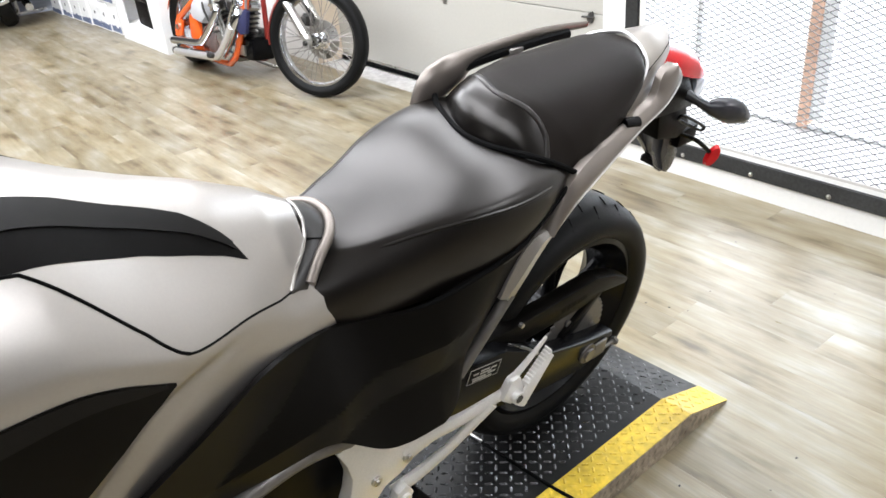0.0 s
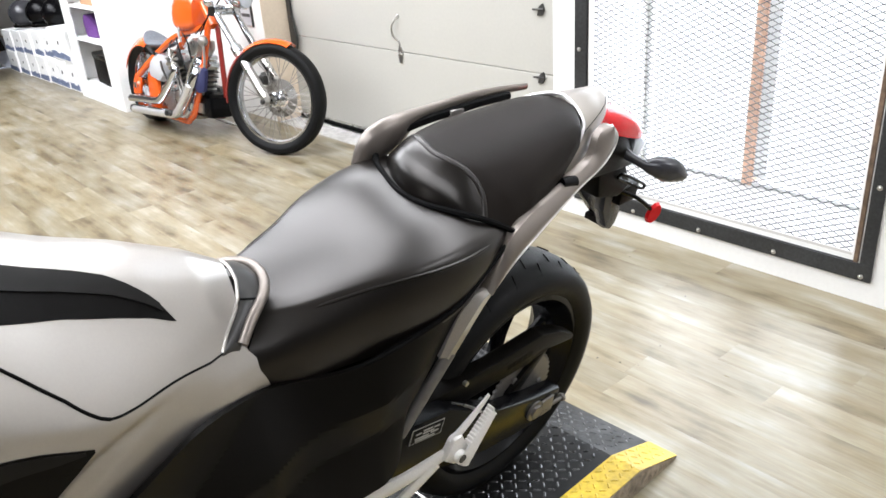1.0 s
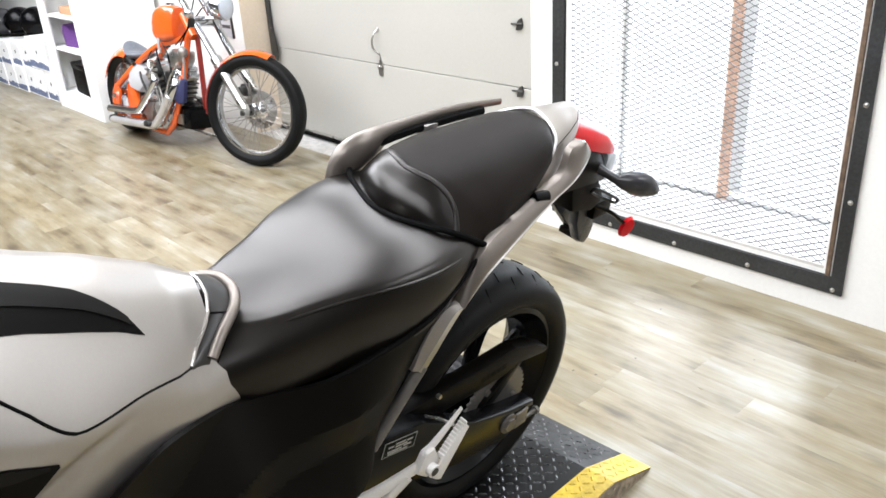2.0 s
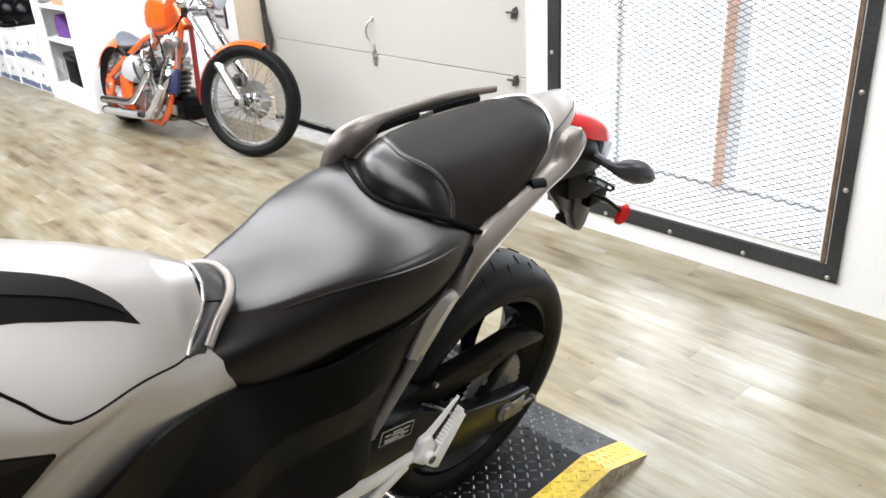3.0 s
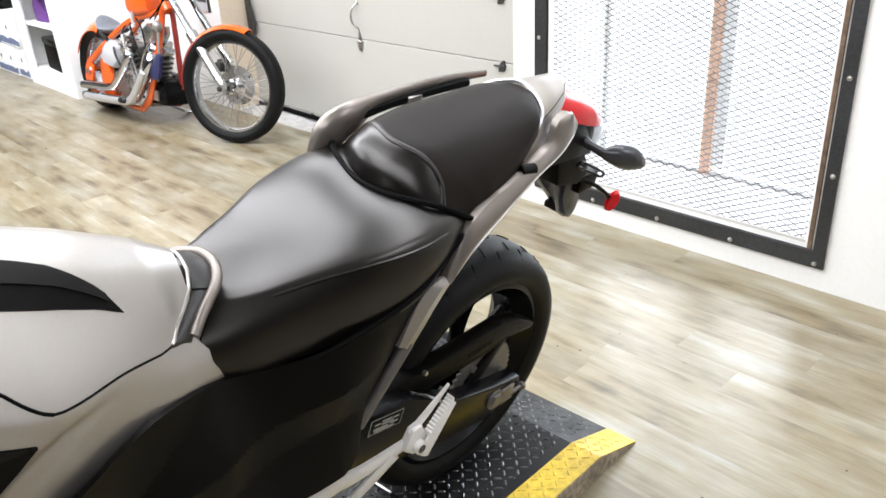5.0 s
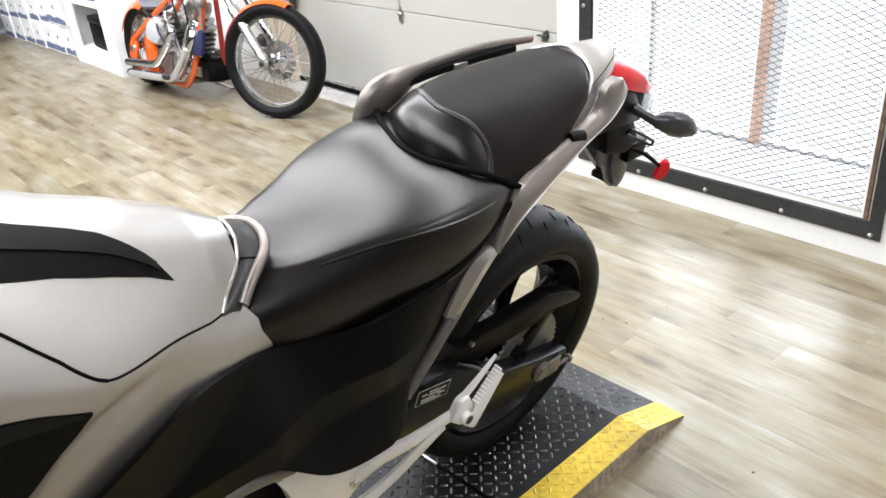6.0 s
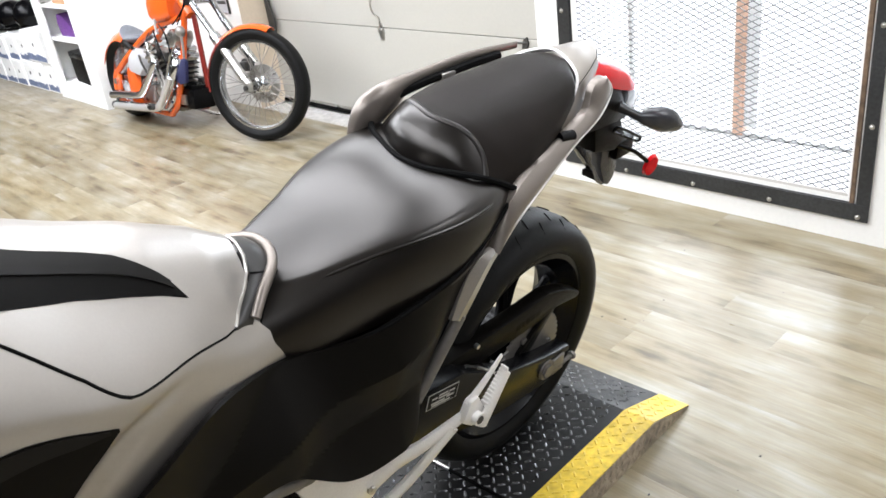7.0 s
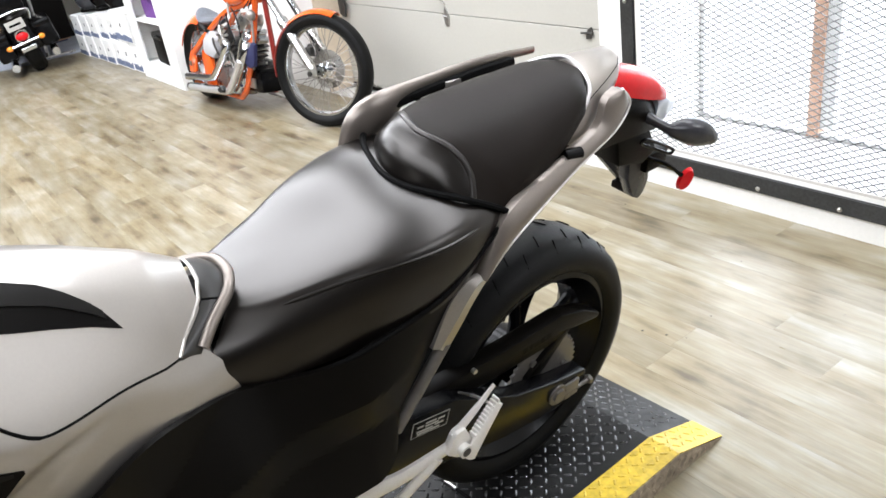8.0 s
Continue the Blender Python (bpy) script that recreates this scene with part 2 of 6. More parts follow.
    bp.inputs["Strength"].default_value, bp.inputs["Distance"].default_value = 0.04, 0.001
    nt.links.new(streak(5, 90, 5), bp.inputs["Height"])
    nt.links.new(bp.outputs[0], b.inputs["Normal"])
    return m


PLANK = plank_material("vinyl_wood_plank", False)
PLANK_FIELD = plank_material("vinyl_wood_plank_field", True)


# ---- mesh helpers; K scales the drawing units of the thing that is being built ----
K = 1.0


def part(name, bm, material, parent=None, label="", smooth=True, angle=40):
    """Links a bmesh as one mesh object under parent."""
    bmesh.ops.recalc_face_normals(bm, faces=bm.faces[:])
    for v in bm.verts:
        v.co *= K
    me = bpy.data.meshes.new(name)
    if smooth:
        lim = radians(angle)
        for f in bm.faces:
            f.smooth = True
        for ed in bm.edges:
            if len(ed.link_faces) == 2 and ed.calc_face_angle(0) > lim:
                ed.smooth = False
    bm.to_mesh(me)
    bm.free()
    me.materials.append(material)
    ob = new(name, me)
    if parent is not None:
        ob.parent = parent
    if label:
        tagged(ob, label)
    return ob


def thing(name, label, category, x=0, y=0, z=0, rx=0, ry=0, rz=0, group="", kind=""):
    """An Empty at the base of a thing, in metres."""
    ob = new(name)
    ob.empty_display_size = 0.05
    ob.matrix_world = pose(x, y, z, rx, ry, rz)
    return tagged(ob, label, category, group, kind)


def box(bm, x0, x1, y0, y1, z0, z1, bev=0.0, m=None):
    """Adds a box, with bevelled edges when bev is given."""
    mm = Matrix.Translation(((x0 + x1) / 2, (y0 + y1) / 2, (z0 + z1) / 2)) @ Matrix.Diagonal((x1 - x0, y1 - y0, z1 - z0, 1))
    r = bmesh.ops.create_cube(bm, size=1, matrix=mm)
    vs = r["verts"]
    if bev:
        es = list({e for v in vs for e in v.link_edges})
        r = bmesh.ops.bevel(bm, geom=es, offset=bev, segments=2, affect="EDGES", profile=0.6)
        vs = r["verts"]
    if m is not None:
        bmesh.ops.transform(bm, matrix=m, verts=list(vs))
    return bm


def boxed(*a, **k):
    return box(bmesh.new(), *a, **k)


def catmull(pts, n):
    """A smooth polyline through pts, n steps to a span."""
    pts = [Vector(p) for p in pts]
    out = []
    for i in range(len(pts) - 1):
        p0, p1, p2, p3 = pts[max(i - 1, 0)], pts[i], pts[i + 1], pts[min(i + 2, len(pts) - 1)]
        for j in range(n):
            t = j / n
            out.append(0.5 * (2 * p1 + (p2 - p0) * t + (2 * p0 - 5 * p1 + 4 * p2 - p3) * t * t + (3 * p1 - p0 - 3 * p2 + p3) * t ** 3))
    out.append(pts[-1])
    return out


def tube(bm, pts, r, seg=10, smooth_steps=6, caps=True, flat=1.0):
    """A round bar along pts; r may be a list; flat squeezes its section."""
    rs = r if isinstance(r, (list, tuple)) else [r] * len(pts)
    if smooth_steps > 1 and len(pts) > 2:
        line = catmull(pts, smooth_steps)
        rr = [v.x for v in catmull([(q, 0, 0) for q in rs], smooth_steps)]
    else:
        line, rr = [Vector(p) for p in pts], rs
    rings = []
    up = None
    for i, p in enumerate(line):
        d = (line[min(i + 1, len(line) - 1)] - line[max(i - 1, 0)]).normalized()
        if up is None:
            up = d.orthogonal().normalized() if abs(d.z) > 0.95 else d.cross(Vector((0, 0, 1))).normalized()
        up = (up - d * up.dot(d)).normalized()
        side = d.cross(up)
        rings.append([bm.verts.new(p + (up * math.cos(a) * flat + side * math.sin(a)) * rr[i]) for a in [2 * math.pi * k / seg for k in range(seg)]])
    for a, b in zip(rings, rings[1:]):
        for k in range(seg):
            bm.faces.new((a[k], a[(k + 1) % seg], b[(k + 1) % seg], b[k]))
    if caps:
        bm.faces.new(rings[0])
        bm.faces.new(rings[-1][::-1])
    return bm


def lathe(bm, profile, seg=48, centre=(0, 0, 0), axis="x", closed=True):
    """Turns (along, radius) pairs round an axis."""
    rings = []
    for k in range(seg):
        a = 2 * math.pi * k / seg
        ring = []
        for u, r in profile:
            c, s = r * math.cos(a), r * math.sin(a)
            co = {"x": (u, c, s), "y": (c, u, s), "z": (c, s, u)}[axis]
            ring.append(bm.verts.new(Vector(co) + Vector(centre)))
        rings.append(ring)
    n = len(profile)
    for k in range(seg):
        a, b = rings[k], rings[(k + 1) % seg]
        for i in range(n if closed else n - 1):
            bm.faces.new((a[i], a[(i + 1) % n], b[(i + 1) % n], b[i]))
    return bm


def grid_faces(bm, rows, close=False):
    for a, b in zip(rows, rows[1:]):
        n = len(a)
        for i in range(n if close else n - 1):
            q = [a[i], a[(i + 1) % n], b[(i + 1) % n], b[i]]
            if len({v for v in q}) == 4:
                bm.faces.new(q)
    return bm


def prism(bm, outline, axis, a, b, bev=0.0):
    """Extrudes a closed outline of pairs along an axis from a to b."""
    def at(p, v):
        return {"x": (v, p[0], p[1]), "y": (p[0], v, p[1]), "z": (p[0], p[1], v)}[axis]
    lo = [bm.verts.new(at(p, a)) for p in outline]
    hi = [bm.verts.new(at(p, b)) for p in outline]
    fs = [bm.faces.new(lo), bm.faces.new(hi[::-1])]
    n = len(outline)
    for i in range(n):
        fs.append(bm.faces.new((lo[i], hi[i], hi[(i + 1) % n], lo[(i + 1) % n])))
    if bev:
        bmesh.ops.recalc_face_normals(bm, faces=fs)
        es = list({e for f in fs for e in f.edges})
        bmesh.ops.bevel(bm, geom=es, offset=bev, segments=2, affect="EDGES", profile=0.6)
    return bm


def ball(bm, c, rx, ry, rz, u=16, v=10, m=None):
    mm = Matrix.Translation(c) @ (m or Matrix.Identity(4)) @ Matrix.Diagonal((rx, ry, rz, 1))
    bmesh.ops.create_uvsphere(bm, u_segments=u, v_segments=v, radius=1, matrix=mm)
    return bm


def disc(bm, c, r, depth, axis="x", seg=16):
    rot = {"x": Matrix.Rotation(radians(90), 4, "Y"), "y": Matrix.Rotation(radians(90), 4, "X"), "z": Matrix.Identity(4)}[axis]
    bmesh.ops.create_cone(bm, cap_ends=True, segments=seg, radius1=r, radius2=r, depth=depth, matrix=Matrix.Translation(c) @ rot)
    return bm


# ---- the room ----
WALL_Y, DOOR_Y, CEIL = 2.921, 3.116, 3.02
WT = 0.44
WEST, EAST, SOUTH = -12.6, 7.6, -9.7
DOOR_X0, DOOR_X1 = -4.63, -2.08


def structure(name, bm, material, label, smooth=False):
    return tagged(part(name, bm, material, None, label, smooth=smooth), kind="structure", category=name.split("_")[0])


slab = structure("floor", boxed(WEST, EAST, SOUTH, WALL_Y + WT - 0.02, -0.16, -0.012), CONCRETE, "concrete slab under pale vinyl wood planks")

# outer wall with the window opening and the garage door opening
WX0, WX1, WZ0, WZ1 = -1.86, -0.715, 0.166, 2.15
wall = bmesh.new()
box(wall, DOOR_X1, WX0, WALL_Y, WALL_Y + WT, -0.16, CEIL)
box(wall, WX1, EAST, WALL_Y, WALL_Y + WT, -0.16, CEIL)
box(wall, WX0, WX1, WALL_Y, WALL_Y + WT, -0.16, WZ0)
box(wall, WX0, WX1, WALL_Y, WALL_Y + WT, WZ1, CEIL)
box(wall, DOOR_X0, DOOR_X1, WALL_Y, WALL_Y + WT, 2.2, CEIL)
box(wall, WEST, DOOR_X0, WALL_Y, WALL_Y + WT, -0.16, CEIL)
structure("wall_north", wall, WHITE_WALL, "white painted wall with barred window and garage door")
# unseen walls and ceiling, toned to set what paint and chrome reflect
structure("wall_west", boxed(WEST - 0.3, WEST, SOUTH, WALL_Y + WT, -0.16, CEIL), PALE_WALL, "unseen end wall, pale for the chrome reflections")
structure("wall_east", boxed(EAST, EAST + 0.3, SOUTH, WALL_Y + WT, -0.16, CEIL), DIM_WALL, "unseen side wall, dark to dim the reflections")
structure("wall_south", boxed(WEST - 0.3, EAST + 0.3, SOUTH - 0.3, SOUTH, -0.16, CEIL), DIM_WALL, "unseen wall behind the walk, dark to dim the reflections")
structure("ceiling", boxed(WEST - 0.3, EAST + 0.3, SOUTH - 0.3, WALL_Y + WT, CEIL, CEIL + 0.2), CEILING, "plain grey ceiling with tube lights")
structure("ground", boxed(-60, 60, WALL_Y + WT, 120, -0.27, -0.11), CONCRETE, "pale sunlit concrete yard outside the window")
structure("lintel_back", boxed(DOOR_X0 - 0.2, DOOR_X1 + 0.2, WALL_Y + WT + 0.01, WALL_Y + WT + 0.06, -0.11, CEIL), CONCRETE, "plain outer face behind the garage door")
structure("backdrop", boxed(-60, 60, 21, 21.2, -0.11, 32), BACKDROP, "glowing white backdrop for the overexposed outdoors")

# the window: frame, mullion, panes, sill
window = tagged(thing("window_1", "white framed window behind a steel security grille", "window", -1.3, WALL_Y + 0.38, WZ0), kind="structure")
w0, w1 = WX0 + 1.3, WX1 + 1.3
part("window_sill", boxed(w0, w1, -0.38, 0.0, -0.002, 0.012, 0.003), PALE_WALL, window, "pale grey painted sill", smooth=False)
fr = bmesh.new()
box(fr, w0, w0 + 0.022, 0, 0.055, 0.012, WZ1 - WZ0, 0.004)
box(fr, w1 - 0.03, w1, 0, 0.055, 0.012, WZ1 - WZ0, 0.004)
box(fr, w0, w1, 0.001, 0.053, 0.012, 0.028, 0.004)
box(fr, w0, w1, 0.001, 0.053, WZ1 - WZ0 - 0.06, WZ1 - WZ0, 0.004)
part("window_frame", fr, WINDOW_WHITE, window, smooth=False)
part("outer_sill", boxed(w0, w1, 0.056, 0.10, -0.03, 0.02, 0.004), CONCRETE, window, "grey concrete outer sill", smooth=False)
part("mullion", boxed(-0.003, 0.054, 0.002, 0.05, 0.05, WZ1 - WZ0 - 0.05, 0.004), WINDOW_WHITE, window, "white window mullion", smooth=False)
part("post", boxed(-0.052, -0.004, -0.004, 0.05, 0.012, WZ1 - WZ0 - 0.02, 0.004), ORANGE_POST, window, "orange brown weathered upright post", smooth=False)

# security grille: angle iron with bolts and expanded metal
grille = thing("window_grille", "black steel security grille of expanded metal bolted round the window", "grille", -1.3, WALL_Y, 0.0)
GX0, GX1, GZ0, GZ1 = -1.951 + 1.3, -0.638 + 1.3, 0.084, 2.23
FW = 0.062


def flange(x0, x1, z0, z1):
    return boxed(x0, x1, -0.012, -0.003, z0, z1, 0.002)


part("flange", flange(GX0, GX1, GZ0, GZ0 + FW), BLACK_FRAME, grille, smooth=False)
part("flange", flange(GX0, GX1, GZ1 - FW, GZ1), BLACK_FRAME, grille, smooth=False)
part("flange", flange(GX0, GX0 + FW, GZ0 + FW, GZ1 - FW), BLACK_FRAME, grille, smooth=False)
part("flange", flange(GX1 - 0.044, GX1, GZ0 + FW, GZ1 - FW), BLACK_FRAME, grille, smooth=False)
part("return_leg", boxed(GX0 + FW - 0.002, GX0 + FW + 0.004, -0.002, 0.045, GZ0 + FW, GZ1 - FW), BLACK_FRAME, grille, smooth=False)
part("return_leg", boxed(GX1 - FW - 0.006, GX1 - FW + 0.010, -0.008, 0.030, GZ0 + FW, GZ1 - FW, 0.002), RUST_STEEL, grille, "rust brown inner leg", smooth=False)
part("return_leg", boxed(GX0 + FW, GX1 - FW, -0.002, 0.045, GZ0 + FW - 0.004, GZ0 + FW + 0.002), BLACK_FRAME, grille, smooth=False)
bolts = [(-0.322 + 0.317 * k, 0.101) for k in range(0, 4)] + [(GX1 - 0.019, 0.101 + 0.33 * k) for k in range(1, 6)] + [(GX0 + 0.026, 0.101 + 0.33 * k) for k in range(1, 6)]
for bx, bz in bolts:
    b = bmesh.new()
    disc(b, (bx, -0.0135, bz), 0.009, 0.003, "y", 12)
    ball(b, (bx, -0.0145, bz), 0.0065, 0.005, 0.0065, 10, 6)
    part("bolt", b, STEEL, grille)


def expanded_metal(x0, x1, z0, z1, px, pz):
    """Strands of a diamond lattice, each a twisted flat bar, joined in one mesh."""
    verts, faces = [], []
    cols, rows = int(round((x1 - x0) / px)), int(round((z1 - z0) / pz))
    px, pz = (x1 - x0) / cols, (z1 - z0) / rows
    for r in range(rows):
        for c in range(cols):
            cx, cz = x0 + (c + (0.5 if r % 2 else 0)) * px, z0 + r * pz
            for sx in (-1, 1):
                a = (cx, 0.0, cz)
                b = (cx + sx * px / 2, 0.0, cz + pz)
                if b[0] < x0 - 1e-4 or b[0] > x1 + 1e-4:
                    continue
                d = Vector((b[0] - a[0], 0, b[2] - a[2])).normalized()
                s = Vector((-d.z, 0, d.x)) * 0.0015
                o = len(verts)
                for p, yy in ((a, 0.0015 * sx), (b, -0.0015 * sx)):
                    for su, sv in ((-1, -0.003), (1, -0.001), (1, 0.003), (-1, 0.001)):
                        verts.append((p[0] + s.x * su, p[1] + yy + sv, p[2] + s.z * su))
                faces += [(o + i, o + (i + 1) % 4, o + 4 + (i + 1) % 4, o + 4 + i) for i in range(4)]
    me = bpy.data.meshes.new("mesh_lattice")
    me.from_pydata(verts, [], faces)
    me.materials.append(BLACK_FRAME)
    ob = new("mesh_lattice", me)
    ob.parent = grille
    ob.location = (0, 0.006, 0)
    return tagged(ob, "black expanded metal diamond lattice", kind="stuff")


expanded_metal(GX0 + FW - 0.012, GX1 - FW + 0.008, GZ0 + FW - 0.030, GZ1 - FW + 0.01, 0.051, 0.0117)

# sectional garage door with its hardware
door = tagged(thing("door_1", "cream white sectional garage door, closed", "garage door", -3.4, DOOR_Y, 0.0), kind="structure")
for k in range(4):
    z0 = 0.036 + 0.533 * k
    part("panel", boxed(-1.24, 1.35, 0, 0.045, z0 + 0.0015, z0 + 0.5315, 0.004), DOOR_CREAM, door, smooth=False)
part("bottom_rail", boxed(-1.24, 1.35, -0.003, 0.046, 0.023, 0.037), STEEL, door, "bare aluminium bottom rail", smooth=False)
part("rubber_seal", boxed(-1.24, 1.35, -0.012, 0.05, 0.0, 0.025, 0.006), SEAM, door, "black rubber seal along the floor")


def door_pull(x, z):
    b = bmesh.new()
    prism(b, [(x - 0.014, z - 0.055), (x + 0.014, z - 0.055), (x + 0.026, z), (x, z + 0.06), (x - 0.026, z)], "y", -0.006, 0.0, 0.001)
    p = part("hinge_plate", b, STEEL, door, "zinc plated hinge plate on the door joint", smooth=False)
    b = bmesh.new()
    tube(b, [(x - 0.02, -0.010, z), (x + 0.02, -0.010, z)], 0.006, 10, 1)
    part("hinge_barrel", b, STEEL, p)
    b = bmesh.new()
    tube(b, [(x + 0.0, -0.004, z + 0.07), (x - 0.022, -0.028, z + 0.10), (x - 0.026, -0.034, z + 0.15), (x - 0.012, -0.02, z + 0.195), (x - 0.002, -0.003, z + 0.21)], 0.0055, 10, 5)
    ball(b, (x - 0.002, -0.004, z + 0.212), 0.010, 0.006, 0.014, 10, 6)
    part("pull_handle", b, STEEL, door, "bent steel pull handle")


door_pull(-0.017, 0.557)
door_pull(0.012, 1.09)
for zz in (0.553, 0.872, 1.39):
    b = bmesh.new()
    prism(b, [(1.056, zz - 0.03), (1.09, zz - 0.026), (1.1, zz), (1.09, zz + 0.028), (1.068, zz + 0.015)], "y", -0.010, 0.0, 0.002)
    tube(b, [(1.03, -0.010, zz - 0.002), (1.1, -0.010, zz + 0.002)], 0.005, 10, 1)
    part("roller_hinge", b, DARK_STEEL, door, "zinc plated roller hinge", smooth=False)
part("track", boxed(-1.198, -1.160, -0.024, -0.003, 0.50, 2.2, 0.003), DARK_STEEL, door, "grey steel roller track", smooth=False)
b = prism(bmesh.new(), [(-1.165, 0.50), (-1.115, 0.485), (-1.10, 0.56), (-1.135, 0.70), (-1.165, 0.70)], "y", -0.036, -0.022, 0.003)
part("track_bracket", b, DARK_STEEL, door, "bent grey bracket at the foot of the track", smooth=False)
part("track", boxed(1.30, 1.325, -0.045, 0.0, 0.10, 2.2, 0.003), STEEL, door, "grey steel roller track", smooth=False)
structure("trim", boxed(DOOR_X0 - 0.002, DOOR_X0 + 0.008, WALL_Y - 0.004, DOOR_Y + 0.04, 0.0, 2.2, 0.002), BEIGE, "beige painted jamb beside the garage door")

# ceiling tubes
for lx, ly, sx, sy, power in TUBES:
    lampthing = thing("ceiling_light", "white ceiling light with long glowing diffuser", "ceiling light", lx, ly, CEIL, group="ceiling lights")
    part("housing", boxed(-sx / 2 - 0.03, sx / 2 + 0.03, -sy / 2 - 0.03, sy / 2 + 0.03, -0.05, -0.002, 0.006), WHITE_BOARD, lampthing, smooth=False)

# ---- work lift platform ----
PX0, PX1, PY1, PYR, PZ = -1.285, -0.580, 1.630, 1.802, 0.062
lift = thing("lift_platform", "black tread plate lift platform with yellow painted edge strip", "lift platform", 0, 0, 0, rz=2.2)


def ramp_z(y):
    return PZ if y < PY1 else PZ + (0.004 - PZ) * (y - PY1) / (PYR - PY1)


b = bmesh.new()
prism(b, [(-1.6, 0.001), (PYR, 0.001), (PYR, 0.004), (PY1, PZ), (-1.6, PZ)], "x", PX0, PX1, 0.0008)
part("deck", b, PLATE, lift, "black steel tread plate deck", smooth=False)
b = bmesh.new()
prism(b, [(-1.6, PZ + 0.0006), (PY1, PZ + 0.0006), (PYR + 0.001, 0.0045), (PYR + 0.001, 0.0065), (PY1, PZ + 0.0022), (-1.6, PZ + 0.0022)], "x", PX1 - 0.086, PX1 + 0.001)
part("edge_strip", b, YELLOW, lift, "yellow painted tread strip with scuffs", smooth=False)
b = bmesh.new()
prism(b, [(-1.6, 0.001), (PYR - 0.004, 0.001), (PYR - 0.004, 0.003), (PY1, PZ - 0.001), (-1.6, PZ - 0.001)], "x", PX1 + 0.0005, PX1 + 0.0025)
part("side_skirt", b, PLATE_WORN, lift, "worn brown side of tread plate", smooth=False)


def treads(x0, x1, y0, y1, pitch, material, lift_by, label):
    """Raised lozenges of tread plate, alternating in direction, joined in one mesh."""
    verts, faces = [], []
    ni, nj = int((x1 - x0) / pitch), int((y1 - y0) / pitch)
    for i in range(ni + 1):
        for j in range(nj + 1):
            x, y = x0 + i * pitch, y0 + j * pitch
            a = radians(45 if (i + j) % 2 else -45)
            u, w = Vector((math.cos(a), math.sin(a))), Vector((-math.sin(a), math.cos(a)))
            o = len(verts)
            slope = [(-0.0108, 0, 0), (-0.006, 0.0034, 0), (0.006, 0.0034, 0), (0.0108, 0, 0), (0.006, -0.0034, 0), (-0.006, -0.0034, 0), (-0.006, 0, 0.0024), (0.006, 0, 0.0024)]
            for du, dw, h in slope:
                qx, qy = x + u.x * du + w.x * dw, y + u.y * du + w.y * dw
                verts.append((qx, qy, ramp_z(qy) + lift_by + h))
            faces += [(o, o + 1, o + 6), (o + 1, o + 2, o + 7, o + 6), (o + 2, o + 3, o + 7), (o + 3, o + 4, o + 7), (o + 4, o + 5, o + 6, o + 7), (o + 5, o, o + 6)]
    me = bpy.data.meshes.new("tread_pattern")
    me.from_pydata(verts, [], [f[::-1] for f in faces])
    me.materials.append(material)
    ob = new("tread_pattern", me)
    ob.parent = lift
    return tagged(ob, label, kind="stuff")


treads(PX0 + 0.02, PX1 - 0.1, 0.4, PYR - 0.012, 0.0245, TREAD_TOP, 0.0, "raised lozenges of black tread plate")
treads(PX1 - 0.074, PX1 - 0.01, 0.6, PYR - 0.012, 0.0245, YELLOW, 0.0022, "raised lozenges under yellow paint")


def side_treads(y0, y1):
    """Worn lozenges on the upright side of the platform, joined in one mesh."""
    bm = bmesh.new()
    k = 0
    y = y0
    while y < y1:
        for j in range(2):
            z = 0.017 + 0.0245 * j
            if z + 0.008 < ramp_z(y):
                m = Matrix.Translation((PX1 + 0.0028, y, z)) @ Matrix.Rotation(radians(45 if (k + j) % 2 else -45), 4, "X")
                bmesh.ops.create_uvsphere(bm, u_segments=8, v_segments=4, radius=1, matrix=m @ Matrix.Diagonal((0.0018, 0.0105, 0.0033, 1)))
        y += 0.0245
        k += 1
    return bm


tagged(part("tread_pattern", side_treads(0.6, PYR - 0.02), PLATE_WORN, lift, "worn lozenges on the platform side"), kind="stuff")


# joint between the two deck plates, with a bright pin at its end
part("deck_joint", tube(bmesh.new(), [(-0.885, 1.195, PZ + 0.002), (-0.78, 1.198, PZ + 0.002), (-0.66, 1.203, PZ + 0.003), (-0.582, 1.208, PZ + 0.003), (-0.577, 1.209, 0.02)], 0.0042, 8, 4), SEAM, lift, "black gap between the deck plates")
part("joint_pin", tube(bmesh.new(), [(-0.945, 1.192, PZ + 0.006), (-0.885, 1.195, PZ + 0.004)], 0.0042, 8, 1), STEEL, lift, "bright metal pin at the deck joint")

# ---- the motorcycle on the lift (its own axes: x to its left, y to its rear, z up) ----
K = 1.066
bike = thing("motorcycle", "silver and black naked motorcycle leaning on its stand on the lift", "motorcycle", -0.9625, 1.3275, 0.0625, rx=-1.394, ry=12.657, rz=3.128)


